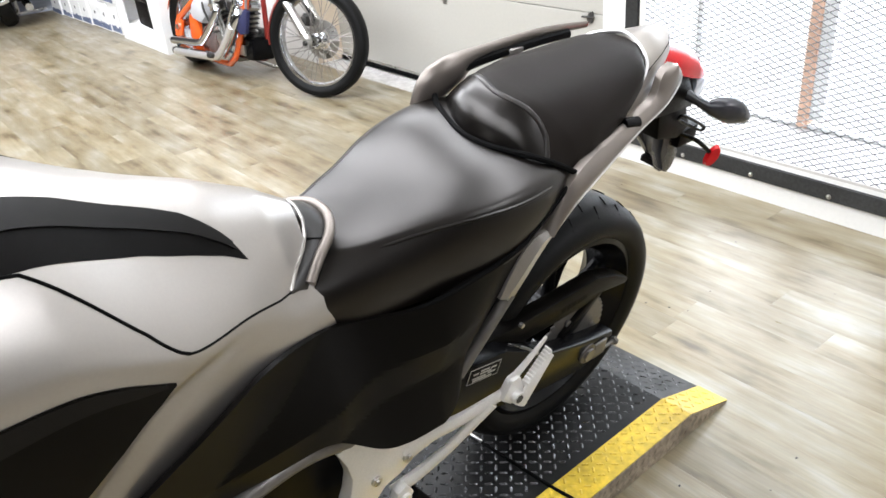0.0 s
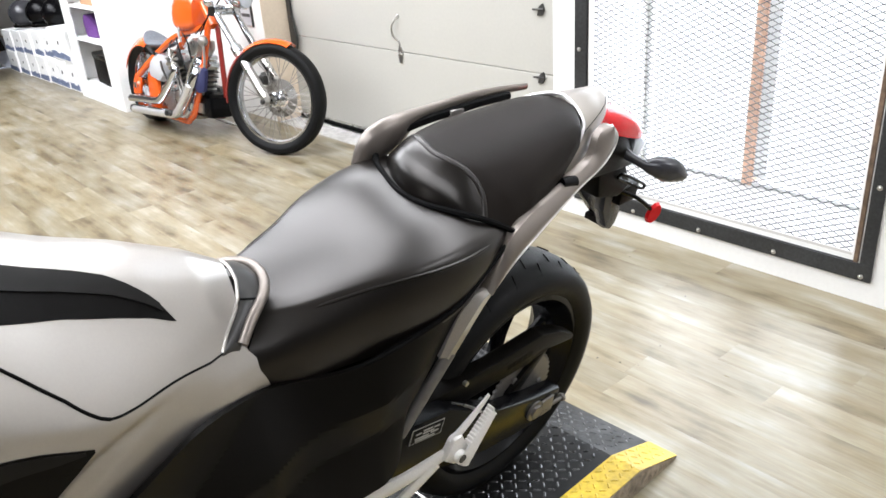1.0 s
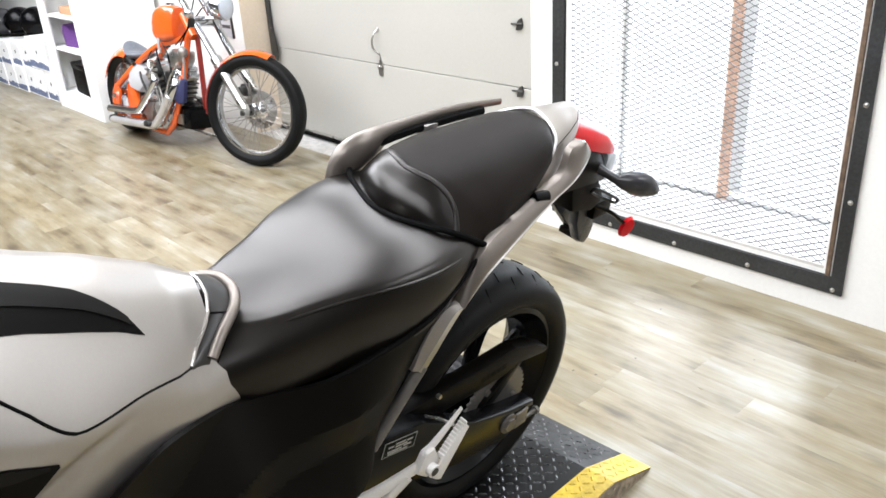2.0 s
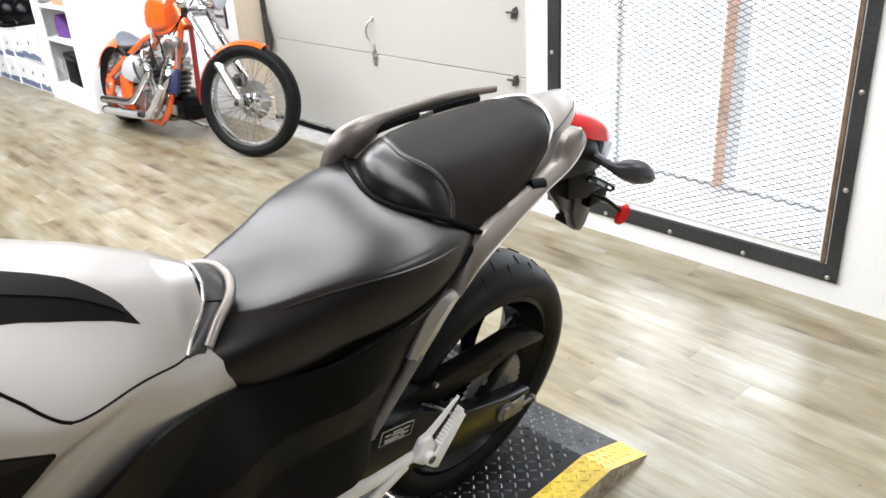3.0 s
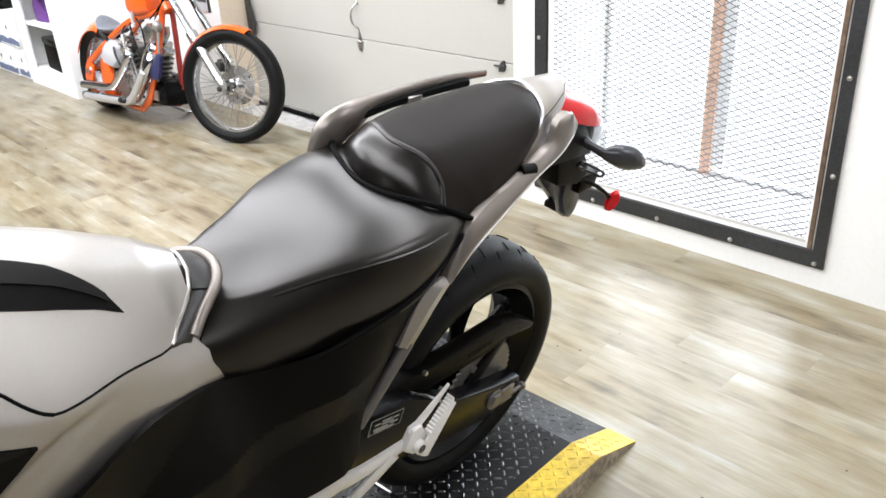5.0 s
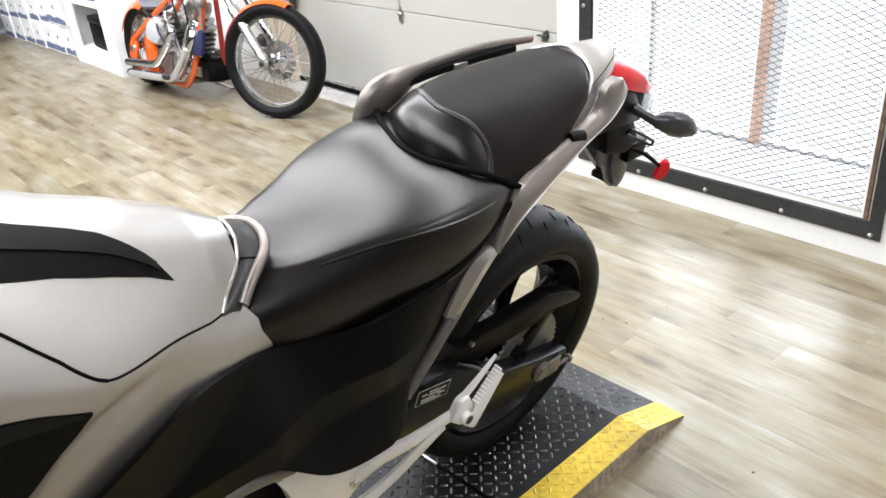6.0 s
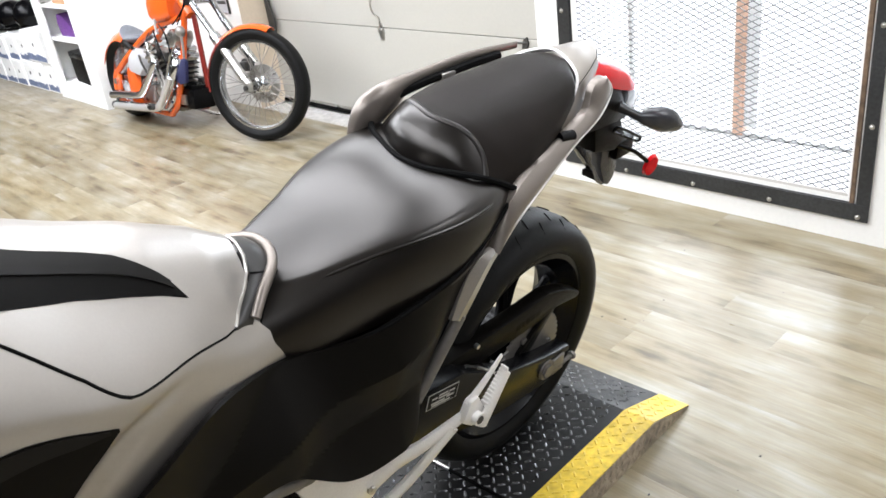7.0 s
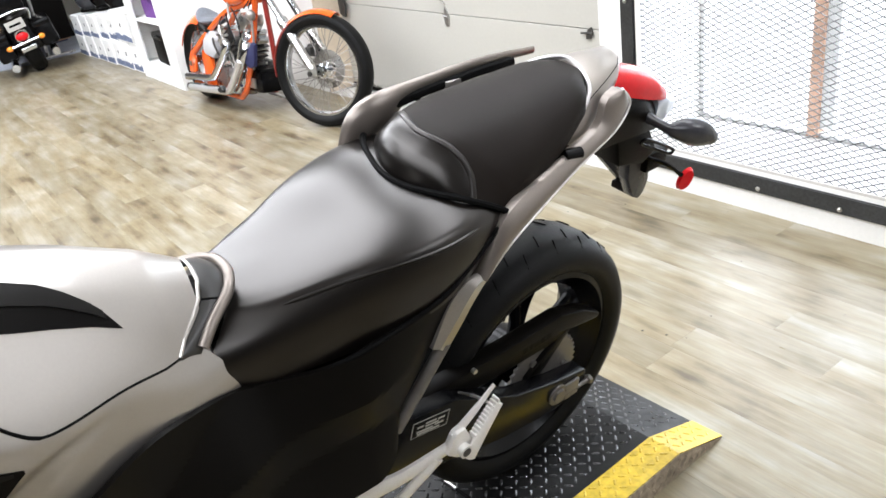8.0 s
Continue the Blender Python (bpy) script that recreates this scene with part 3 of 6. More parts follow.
class Skin:
    """A lofted half body, mirrored over x = 0. Stations: (y, [(x, z), ...] from the crown down the left side)."""

    def __init__(self, stations, shift=None, twist=None):
        self.ys = [s[0] for s in stations]
        self.rows = [[Vector((p[0], 0, p[1])) for p in s[1]] for s in stations]
        self.shift, self.twist = shift, twist

    def at(self, y, s, out=0.0):
        n = len(self.rows[0]) - 1
        i = max(0, min(len(self.ys) - 2, next((k for k in range(len(self.ys) - 1) if y <= self.ys[k + 1]), len(self.ys) - 2)))
        t = (y - self.ys[i]) / (self.ys[i + 1] - self.ys[i])
        u = min(max(s, 0.0), 1.0) * n
        j = min(int(u), n - 1)
        f = u - j

        def cr(p0, p1, p2, p3, w):
            return 0.5 * (2 * p1 + (p2 - p0) * w + (2 * p0 - 5 * p1 + 4 * p2 - p3) * w * w + (3 * p1 - p0 - 3 * p2 + p3) * w ** 3)

        def along(row):
            first = Vector((-row[1].x, 0, row[1].z)) if j == 0 else row[j - 1]
            return cr(first, row[j], row[j + 1], row[min(j + 2, n)], f)
        r = [along(self.rows[max(0, min(len(self.rows) - 1, i + k))]) for k in (-1, 0, 1, 2)]
        p = cr(r[0], r[1], r[2], r[3], t)
        p.y = y + (self.shift(y, p.x) if self.shift else 0)
        if out:
            e = 0.004
            du = self.at(y, min(1, s + e)) - self.at(y, max(0, s - e))
            dv = self.at(y + e, s) - self.at(y - e, s)
            nrm = dv.cross(du).normalized()
            if nrm.x + nrm.z < 0:
                nrm = -nrm
            p = p + nrm * out
        return p

    def both(self, y, s, out=0.0):
        """s from -1 (right, bottom) over 0 (crown) to 1 (left, bottom)."""
        p = self.at(y, abs(s), out)
        if s < 0:
            p.x = -p.x
        if self.twist:
            p.z += self.twist(y) * p.x
        return p

    def shell(self, ny=40, ns=20, y0=None, y1=None, cap=True, carve=None):
        """The skin between two edges, which may be functions of |s|."""
        bm = bmesh.new()
        lo = y0 if callable(y0) else (lambda s: self.ys[0] if y0 is None else y0)
        hi = y1 if callable(y1) else (lambda s: self.ys[-1] if y1 is None else y1)
        rows = []
        for i in range(ny + 1):
            line = [-1 + k / ns for k in range(2 * ns + 1)]
            ys = [lo(abs(s)) + (hi(abs(s)) - lo(abs(s))) * i / ny for s in line]
            rows.append([bm.verts.new(self.both(y, s, carve(y, abs(s)) if carve else 0.0)) for y, s in zip(ys, line)])
        grid_faces(bm, rows)
        if cap:
            bm.faces.new(rows[0])
            bm.faces.new(rows[-1][::-1])
        return bm

    def patch(self, y0, y1, lo, hi, ny=30, ns=8, out=0.0025, side=1):
        """A raised panel between two edges s = lo(y), hi(y)."""
        bm = bmesh.new()
        rows, under = [], []
        for i in range(ny + 1):
            y = y0 + (y1 - y0) * i / ny
            a, c = lo(y), hi(y)
            rows.append([bm.verts.new(self.both(y, side * (a + (c - a) * k / ns), out)) for k in range(ns + 1)])
            under.append([self.both(y, side * (a + (c - a) * k / ns), -0.004) for k in range(ns + 1)])
        grid_faces(bm, rows)
        edge = [(i, 0) for i in range(ny + 1)] + [(ny, k) for k in range(1, ns + 1)] + [(i, ns) for i in range(ny - 1, -1, -1)] + [(0, k) for k in range(ns - 1, 0, -1)]
        low = [bm.verts.new(under[i][k]) for i, k in edge]
        top = [rows[i][k] for i, k in edge]
        m = len(edge)
        for k in range(m):
            bm.faces.new((top[k], top[(k + 1) % m], low[(k + 1) % m], low[k]))
        bmesh.ops.remove_doubles(bm, verts=bm.verts[:], dist=0.0002)
        return bm

    def seam(self, pts, r=0.0016, side=1, out=0.0):
        bm = bmesh.new()
        line = []
        for (ya, sa), (yb, sb) in zip(pts, pts[1:]):
            for k in range(8):
                t = k / 8
                line.append(self.both(ya + (yb - ya) * t, side * (sa + (sb - sa) * t), out))
        line.append(self.both(pts[-1][0], side * pts[-1][1], out))
        return tube(bm, line, r, 6, 1)


def piecewise(pairs):
    """A straight-line table as a function."""
    def f(v):
        for (a, fa), (c, fc) in zip(pairs, pairs[1:]):
            if v <= c:
                return fa + (fc - fa) * max(0.0, (v - a) / (c - a))
        return pairs[-1][1]
    return f


def sheet(top, bottom, bulge=0.0, thick=0.006, n=8, rows=8, axis=0):
    """A curved panel between two edge lines of equal point count, with thickness."""
    a, b = catmull(top, n), catmull(bottom, n)
    bm = bmesh.new()
    face, back = [], []
    off = Vector((0, 0, 0))
    off[axis] = 1
    for k in range(rows + 1):
        v = k / rows
        line = [p.lerp(q, v) + off * bulge * math.sin(math.pi * v) for p, q in zip(a, b)]
        face.append([bm.verts.new(p) for p in line])
        back.append([bm.verts.new(p - off * thick) for p in line])
    grid_faces(bm, face)
    grid_faces(bm, back)
    grid_faces(bm, [face[0], back[0]])
    grid_faces(bm, [face[-1], back[-1]])
    grid_faces(bm, [[r[0] for r in face], [r[0] for r in back]])
    grid_faces(bm, [[r[-1] for r in face], [r[-1] for r in back]])
    return bm


# rear wheel
WR, WC = 0.298, 0.300
wheel = part("rear_wheel", lathe(bmesh.new(), [(0.062, 0.228), (0.064, 0.216), (0.05, 0.206), (0.03, 0.186), (-0.03, 0.186), (-0.05, 0.206), (-0.064, 0.216), (-0.062, 0.228), (-0.045, 0.222), (0.045, 0.222)], 64, (0, 0, WC)), BLACK_GLOSS, bike, "black cast alloy wheel")
half = [(0.056, 0.222), (0.072, 0.236), (0.079, 0.252), (0.074, 0.272), (0.058, 0.286), (0.034, 0.2945), (0.0, WR)]
part("tyre", lathe(bmesh.new(), half + [(-u, r) for u, r in half[-2::-1]], 96, (0, 0, WC)), TYRE, wheel, "black road tyre with curved grooves")
b = bmesh.new()
for k in range(46):
    a0 = 2 * math.pi * k / 46
    for sgn in (-1, 1):
        pts = []
        for q in range(5):
            x = sgn * (0.012 + 0.0125 * q)
            r = WR - 2.1 * x * x + 0.0001 if abs(x) < 0.034 else WR - 2.1 * 0.034 ** 2 - (abs(x) - 0.034) * 0.36 - (abs(x) - 0.034) ** 2 * 5
            a = a0 + (0.02 * q if sgn > 0 else 0.068 + 0.02 * q)
            pts.append((x, r * math.cos(a), WC + r * math.sin(a)))
        tube(b, pts[:3] if k % 2 else pts[2:], 0.0019, 4, 1)
tagged(part("tread_pattern", b, SEAM, wheel, "black tread grooves"), kind="stuff")
b = bmesh.new()
lathe(b, [(0.06, 0.0), (0.06, 0.045), (0.03, 0.055), (-0.03, 0.055), (-0.06, 0.045), (-0.06, 0.0)], 24, (0, 0, WC), closed=False)
part("hub", b, BLACK_GLOSS, wheel)
for k in range(5):
    for d in (-0.17, 0.17):
        a = 2 * math.pi * k / 5 + 0.2
        b = bmesh.new()
        tube(b, [(0.0, 0.045 * math.cos(a), WC + 0.045 * math.sin(a)), (0.0, 0.12 * math.cos(a + d * 0.6), WC + 0.12 * math.sin(a + d * 0.6)), (0.0, 0.192 * math.cos(a + d), WC + 0.192 * math.sin(a + d))], [0.016, 0.012, 0.014], 8, 4)
        part("spoke", b, BLACK_GLOSS, wheel)
b = bmesh.new()
prof = []
for k in range(84):
    a = 2 * math.pi * k / 84
    r = 0.104 if k % 2 else 0.096
    prof.append((r * math.cos(a), WC + r * math.sin(a)))
prism(b, prof, "x", 0.083, 0.088)
for k in range(6):
    a = math.pi * k / 3
    disc(b, (0.09, 0.066 * math.cos(a), WC + 0.066 * math.sin(a)), 0.008, 0.008, "x", 8)
part("sprocket", b, SILVER_DARK, wheel, "steel rear sprocket", smooth=False)

# swingarm, chain, guard
b = bmesh.new()
prism(b, [(0.088, 0.284), (0.075, 0.258), (0.0, 0.238), (-0.15, 0.262), (-0.35, 0.325), (-0.55, 0.36), (-0.55, 0.50), (-0.38, 0.475), (-0.28, 0.455), (-0.12, 0.36), (0.0, 0.322), (0.085, 0.304)], "x", 0.098, 0.135, 0.006)
swing = part("swingarm", b, BLACK_GLOSS, bike, "black box section swingarm")
b = bmesh.new()
prism(b, [(0.088, 0.284), (0.075, 0.258), (0.0, 0.238), (-0.15, 0.262), (-0.35, 0.325), (-0.55, 0.36), (-0.55, 0.455), (-0.35, 0.442), (-0.12, 0.35), (0.0, 0.322), (0.085, 0.304)], "x", -0.135, -0.098, 0.006)
part("swingarm", b, BLACK_GLOSS, bike)
b = bmesh.new()
disc(b, (0.139, 0.0, 0.285), 0.017, 0.012, "x", 6)
disc(b, (0.1365, 0.0, 0.285), 0.024, 0.005, "x", 20)
part("axle_nut", b, SILVER_DARK, swing, "steel axle nut")
b = bmesh.new()
box(b, 0.1352, 0.141, 0.02, 0.06, 0.258, 0.30, 0.002)
tube(b, [(0.137, 0.02, 0.272), (0.137, 0.105, 0.268)], 0.005, 8, 1)
disc(b, (0.137, 0.098, 0.268), 0.010, 0.008, "y", 6)
part("chain_adjuster", b, SILVER_DARK, swing, "steel chain adjuster")
b = bmesh.new()
prism(b, [(0.157, 0.394), (0.150, 0.382), (0.06, 0.398), (0.0, 0.388), (-0.1, 0.392), (-0.3, 0.40), (-0.42, 0.42), (-0.42, 0.46), (-0.18, 0.452), (-0.08, 0.450), (0.03, 0.452), (0.10, 0.428)], "x", 0.062, 0.098, 0.006)
guard = part("chain_guard", b, BLACK_PLASTIC, bike, "black plastic chain guard")
b = bmesh.new()
prism(b, [(0.10, 0.405), (0.06, 0.40), (-0.02, 0.32), (-0.06, 0.318), (-0.055, 0.335), (0.03, 0.40)], "x", 0.086, 0.099, 0.003)
part("stay", b, BLACK_PLASTIC, guard)
b = bmesh.new()
for k in range(46):
    y = 0.0 - 0.0145 * k
    z = 0.305 + 0.100 - 0.00035 * k
    box(b, 0.079 + 0.002 * (k % 2), 0.093 - 0.002 * (k % 2), y - 0.0085, y + 0.0085, z - 0.0055, z + 0.0055, 0.0015)
part("chain", b, DARK_STEEL, bike, "oiled steel drive chain", smooth=False)
b = bmesh.new()
for k in range(46):
    y = 0.0 - 0.0145 * k
    z = 0.305 - 0.098 + 0.0022 * k
    box(b, 0.079 + 0.002 * (k % 2), 0.093 - 0.002 * (k % 2), y - 0.0085, y + 0.0085, z - 0.0055, z + 0.0055, 0.0015)
part("chain", b, DARK_STEEL, bike, "oiled steel drive chain", smooth=False)

b = bmesh.new()
for k, (ya, yb) in enumerate([(-0.075, -0.062), (-0.058, -0.048), (-0.044, -0.030), (-0.026, -0.014), (-0.010, 0.004)]):
    box(b, 0.0976, 0.0986, ya, yb, 0.412, 0.424)
part("raised_bars", b, BLACK_SOFT, guard, "raised unreadable lettering as plain bars", smooth=False)
# label on the swingarm: a pale frame and bars in place of small print
LABEL_TURN = Matrix.Translation((0.1362, -0.339, 0.440)) @ Matrix.Rotation(radians(-12), 4, "X")
lab = part("warning_label", box(bmesh.new(), 0.0, 0.0006, -0.041, 0.041, -0.0165, 0.0165, m=LABEL_TURN), PAPER, swing, "pale warning label with small print", smooth=False)
part("label_field", box(bmesh.new(), 0.0004, 0.001, -0.039, 0.039, -0.0147, 0.0147, m=LABEL_TURN), BLACK_SOFT, lab, smooth=False)
b = bmesh.new()
for k, (ya, yb, zz) in enumerate([(-0.03, -0.016, 0.004), (-0.012, 0.012, 0.007), (-0.012, 0.018, 0.001), (0.016, 0.031, 0.006), (-0.03, 0.006, -0.006), (0.01, 0.03, -0.004), (-0.028, 0.022, -0.011)]):
    box(b, 0.0008, 0.0014, ya, yb, zz - 0.0018, zz + 0.0018, m=LABEL_TURN)
part("print_bars", b, PAPER, lab, smooth=False)

# tank shell
TANK = Skin([
    (-1.35, [(0, 1.06), (0.07, 1.05), (0.14, 1.015), (0.2, 0.94), (0.215, 0.86), (0.2, 0.72), (0.18, 0.58)]),
    (-1.15, [(0, 1.065), (0.07, 1.052), (0.14, 1.01), (0.2, 0.935), (0.215, 0.86), (0.2, 0.72), (0.18, 0.58)]),
    (-1.0, [(0, 1.023), (0.06, 1.012), (0.12, 0.977), (0.178, 0.912), (0.195, 0.85), (0.19, 0.72), (0.17, 0.58)]),
    (-0.88, [(0, 0.965), (0.05, 0.950), (0.10, 0.907), (0.16, 0.845), (0.174, 0.80), (0.17, 0.70), (0.16, 0.58)]),
    (-0.78, [(0, 0.924), (0.045, 0.905), (0.085, 0.860), (0.122, 0.812), (0.138, 0.765), (0.148, 0.69), (0.14, 0.58)]),
    (-0.70, [(0, 0.885), (0.035, 0.866), (0.068, 0.825), (0.090, 0.778), (0.110, 0.735), (0.119, 0.69), (0.112, 0.58)]),
    (-0.645, [(0, 0.848), (0.028, 0.831), (0.052, 0.798), (0.072, 0.768), (0.094, 0.73), (0.103, 0.69), (0.095, 0.58)]),
    (-0.615, [(0, 0.812), (0.026, 0.802), (0.048, 0.782), (0.070, 0.75), (0.088, 0.72), (0.100, 0.685), (0.09, 0.58)]),
])
SPAR = piecewise([(-1.30, 1.01), (-1.10, 0.94), (-1.015, 0.86), (-0.973, 0.81), (-0.927, 0.742), (-0.86, 0.655), (-0.80, 0.60)])


def spar_channel(y, s):
    """A shallow channel pressed along the spar beside the side insert."""
    w = abs(s - SPAR(y)) / 0.034
    fade = max(0.0, min(1.0, (-0.80 - y) / 0.10))
    return -0.0085 * fade * (1 - w * w) ** 2 if w < 1 else 0.0


tank = part("tank_cover", TANK.shell(120, 70, y1=piecewise([(0, -0.648), (0.42, -0.655), (0.52, -0.668), (0.62, -0.651), (0.78, -0.621), (1, -0.612)]), carve=spar_channel), SILVER, bike, "matte silver painted tank cover")
INLAY_HI = piecewise([(-1.3, 0.17), (-1.1, 0.16), (-1.0, 0.15), (-0.95, 0.138), (-0.89, 0.146), (-0.85, 0.15), (-0.82, 0.165), (-0.797, 0.20), (-0.772, 0.255), (-0.756, 0.333)])
INLAY_LO = piecewise([(-1.3, 0.36), (-1.01, 0.345), (-0.964, 0.33), (-0.89, 0.305), (-0.826, 0.305), (-0.785, 0.315), (-0.756, 0.335)])
for side in (1, -1):
    part("tank_inlay", TANK.patch(-1.30, -0.756, lambda y: INLAY_HI(y) + (0 if side > 0 else 0.1), lambda y: INLAY_LO(y) + (0 if side > 0 else 0.1), ny=50, side=side, out=0.0012), BLACK_SOFT, tank, "textured black inlay in the tank top")
    # lighter grey patch imitates light on the upper facet of the inlay
    part("inlay_pad", TANK.patch(-1.29, -0.770, lambda y: INLAY_HI(y) + (0.004 if side > 0 else 0.104), lambda y: INLAY_HI(y) + (0 if side > 0 else 0.1) + 0.52 * (INLAY_LO(y) - INLAY_HI(y)), ny=50, side=side, out=0.0032), GREY_DARK, tank, "lighter upper band of the inlay, standing for its lit facet")
    part("side_inlay", TANK.patch(-1.30, -0.905, piecewise([(-1.3, 0.60), (-1.08, 0.62), (-1.0, 0.632), (-0.95, 0.642), (-0.905, 0.66)]), piecewise([(-1.3, 0.97), (-1.10, 0.90), (-1.015, 0.82), (-0.973, 0.775), (-0.927, 0.71), (-0.905, 0.668)]), ny=40, side=side, out=0.0015), BLACK_PLASTIC, tank, "black insert in the tank side")
    part("insert_lip", TANK.patch(-1.28, -0.915, piecewise([(-1.3, 0.605), (-1.08, 0.625), (-1.0, 0.637), (-0.95, 0.647), (-0.915, 0.660)]), piecewise([(-1.3, 0.665), (-1.08, 0.675), (-1.0, 0.677), (-0.95, 0.677), (-0.915, 0.668)]), ny=40, side=side, out=0.0025), GREY_DARK, tank, "dark grey lip of the side insert")
    part("seam", TANK.seam([(-1.06, 0.345), (-1.01, 0.35), (-0.983, 0.385), (-0.95, 0.43), (-0.918, 0.475), (-0.890, 0.535), (-0.880, 0.55)], 0.0021, side), SEAM, tank)
    part("seam", TANK.seam([(-0.880, 0.55), (-0.868, 0.552), (-0.813, 0.54), (-0.725, 0.52), (-0.705, 0.505), (-0.695, 0.47)], 0.0016, side), SEAM, tank)
    part("rim", TANK.seam([(-0.703, 0.50), (-0.69, 0.44), (-0.668, 0.36), (-0.650, 0.27), (-0.640, 0.15), (-0.640, 0.0)], 0.0026, side), SILVER, tank, "bright edge of the tank cover")
collar_a = [(-0.094, -0.709, 0.779), (-0.077, -0.686, 0.79), (-0.046, -0.648, 0.81), (-0.02, -0.637, 0.833), (0, -0.636, 0.840), (0.02, -0.637, 0.833), (0.046, -0.648, 0.81), (0.077, -0.686, 0.79), (0.094, -0.709, 0.779)]
collar_b = [(-0.088, -0.676, 0.772), (-0.072, -0.652, 0.790), (-0.047, -0.616, 0.804), (-0.022, -0.600, 0.811), (0, -0.597, 0.813), (0.022, -0.600, 0.811), (0.047, -0.616, 0.804), (0.072, -0.652, 0.790), (0.088, -0.676, 0.772)]
collar = part("collar", sheet(collar_a, collar_b, 0.004, 0.006, 6, 5, axis=2), GREY_PLATE, bike, "grey plastic collar between tank and seat")
# dark glossy lip drawn silver grey, its highlight held in the colour
part("collar_rim", tube(bmesh.new(), [Vector(p) + Vector((0, 0.004, 0.003)) for p in collar_b], 0.0078, 14, 6), DIM_SILVER, collar, "rolled lip behind the collar, silver grey for its highlight")
part("collar_joint", tube(bmesh.new(), [(0.046, -0.648, 0.813), (0.052, -0.621, 0.806)], 0.0014, 6, 1), SEAM, collar)


# rider's seat
SEAT = Skin([
    (-0.592, [(0, 0.793), (0.028, 0.790), (0.045, 0.784), (0.056, 0.776), (0.077, 0.752), (0.087, 0.725), (0.088, 0.70)]),
    (-0.55, [(0, 0.797), (0.040, 0.793), (0.065, 0.787), (0.079, 0.779), (0.099, 0.752), (0.108, 0.72), (0.106, 0.686)]),
    (-0.50, [(0, 0.804), (0.050, 0.803), (0.085, 0.798), (0.101, 0.790), (0.120, 0.760), (0.127, 0.722), (0.124, 0.682)]),
    (-0.44, [(0, 0.817), (0.065, 0.818), (0.112, 0.814), (0.130, 0.805), (0.145, 0.773), (0.149, 0.733), (0.144, 0.692)]),
    (-0.37, [(0, 0.838), (0.078, 0.839), (0.134, 0.830), (0.154, 0.815), (0.163, 0.785), (0.164, 0.75), (0.160, 0.716)]),
    (-0.31, [(0, 0.846), (0.080, 0.847), (0.131, 0.837), (0.148, 0.821), (0.153, 0.795), (0.151, 0.765), (0.143, 0.740)]),
    (-0.255, [(0, 0.843), (0.078, 0.843), (0.113, 0.834), (0.128, 0.818), (0.132, 0.797), (0.130, 0.775), (0.122, 0.757)]),
], shift=lambda y, x: (-0.080 * (x / 0.085) ** 2 * max(0, (-0.48 - y) / 0.112) + 0.06 * (x / 0.13) ** 2 * max(0, (y + 0.44) / 0.185)), twist=piecewise([(-0.6, 0.03), (-0.5, 0.015), (-0.42, -0.015), (-0.34, -0.05), (-0.25, -0.07)]))
SEAT_NY, SEAT_NS = 72, 48
b = SEAT.shell(SEAT_NY, SEAT_NS)
b.verts.ensure_lookup_table()
wide = 2 * SEAT_NS + 1
for k in range(40):
    # evens the foam out lengthwise and keeps the thigh crease
    place = [v.co.copy() for v in b.verts]
    for i in range(1, SEAT_NY):
        for j in range(wide):
            n = i * wide + j
            b.verts[n].co = place[n] * 0.5 + (place[n - wide] + place[n + wide]) * 0.25
for k in range(3):
    bmesh.ops.smooth_vert(b, verts=[v for v in b.verts if not v.is_boundary], factor=0.5, use_axis_x=True, use_axis_y=True, use_axis_z=True)
b.verts.ensure_lookup_table()
crease = {s: [b.verts[i * wide + SEAT_NS + s * SEAT_NS // 2].co - Vector((0, 0, 0.0016)) for i in range(14, 62, 3)] for s in (1, -1)}
seat = part("rider_seat", b, VINYL, bike, "black vinyl rider's seat")
for s in (1, -1):
    part("welt", tube(bmesh.new(), crease[s], [0.0012] + [0.0030] * (len(crease[s]) - 2) + [0.0012], 8, 3), VINYL, seat, "raised welt along the thigh crease")
# black solids stand in for the shade in the gaps round the seat
part("seat_plug", ball(bmesh.new(), (0, -0.608, 0.738), 0.084, 0.05, 0.045, 20, 12), SEAM, seat, "black filler for the shaded gap under the seat nose")
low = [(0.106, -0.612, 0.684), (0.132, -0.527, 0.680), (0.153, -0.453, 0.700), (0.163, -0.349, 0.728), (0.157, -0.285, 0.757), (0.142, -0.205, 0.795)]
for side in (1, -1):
    part("seat_base", tube(bmesh.new(), [(x * side, y, z) for x, y, z in low], 0.0042, 8, 6), SEAM, seat, "black filler for the shaded gap under the seat edge")

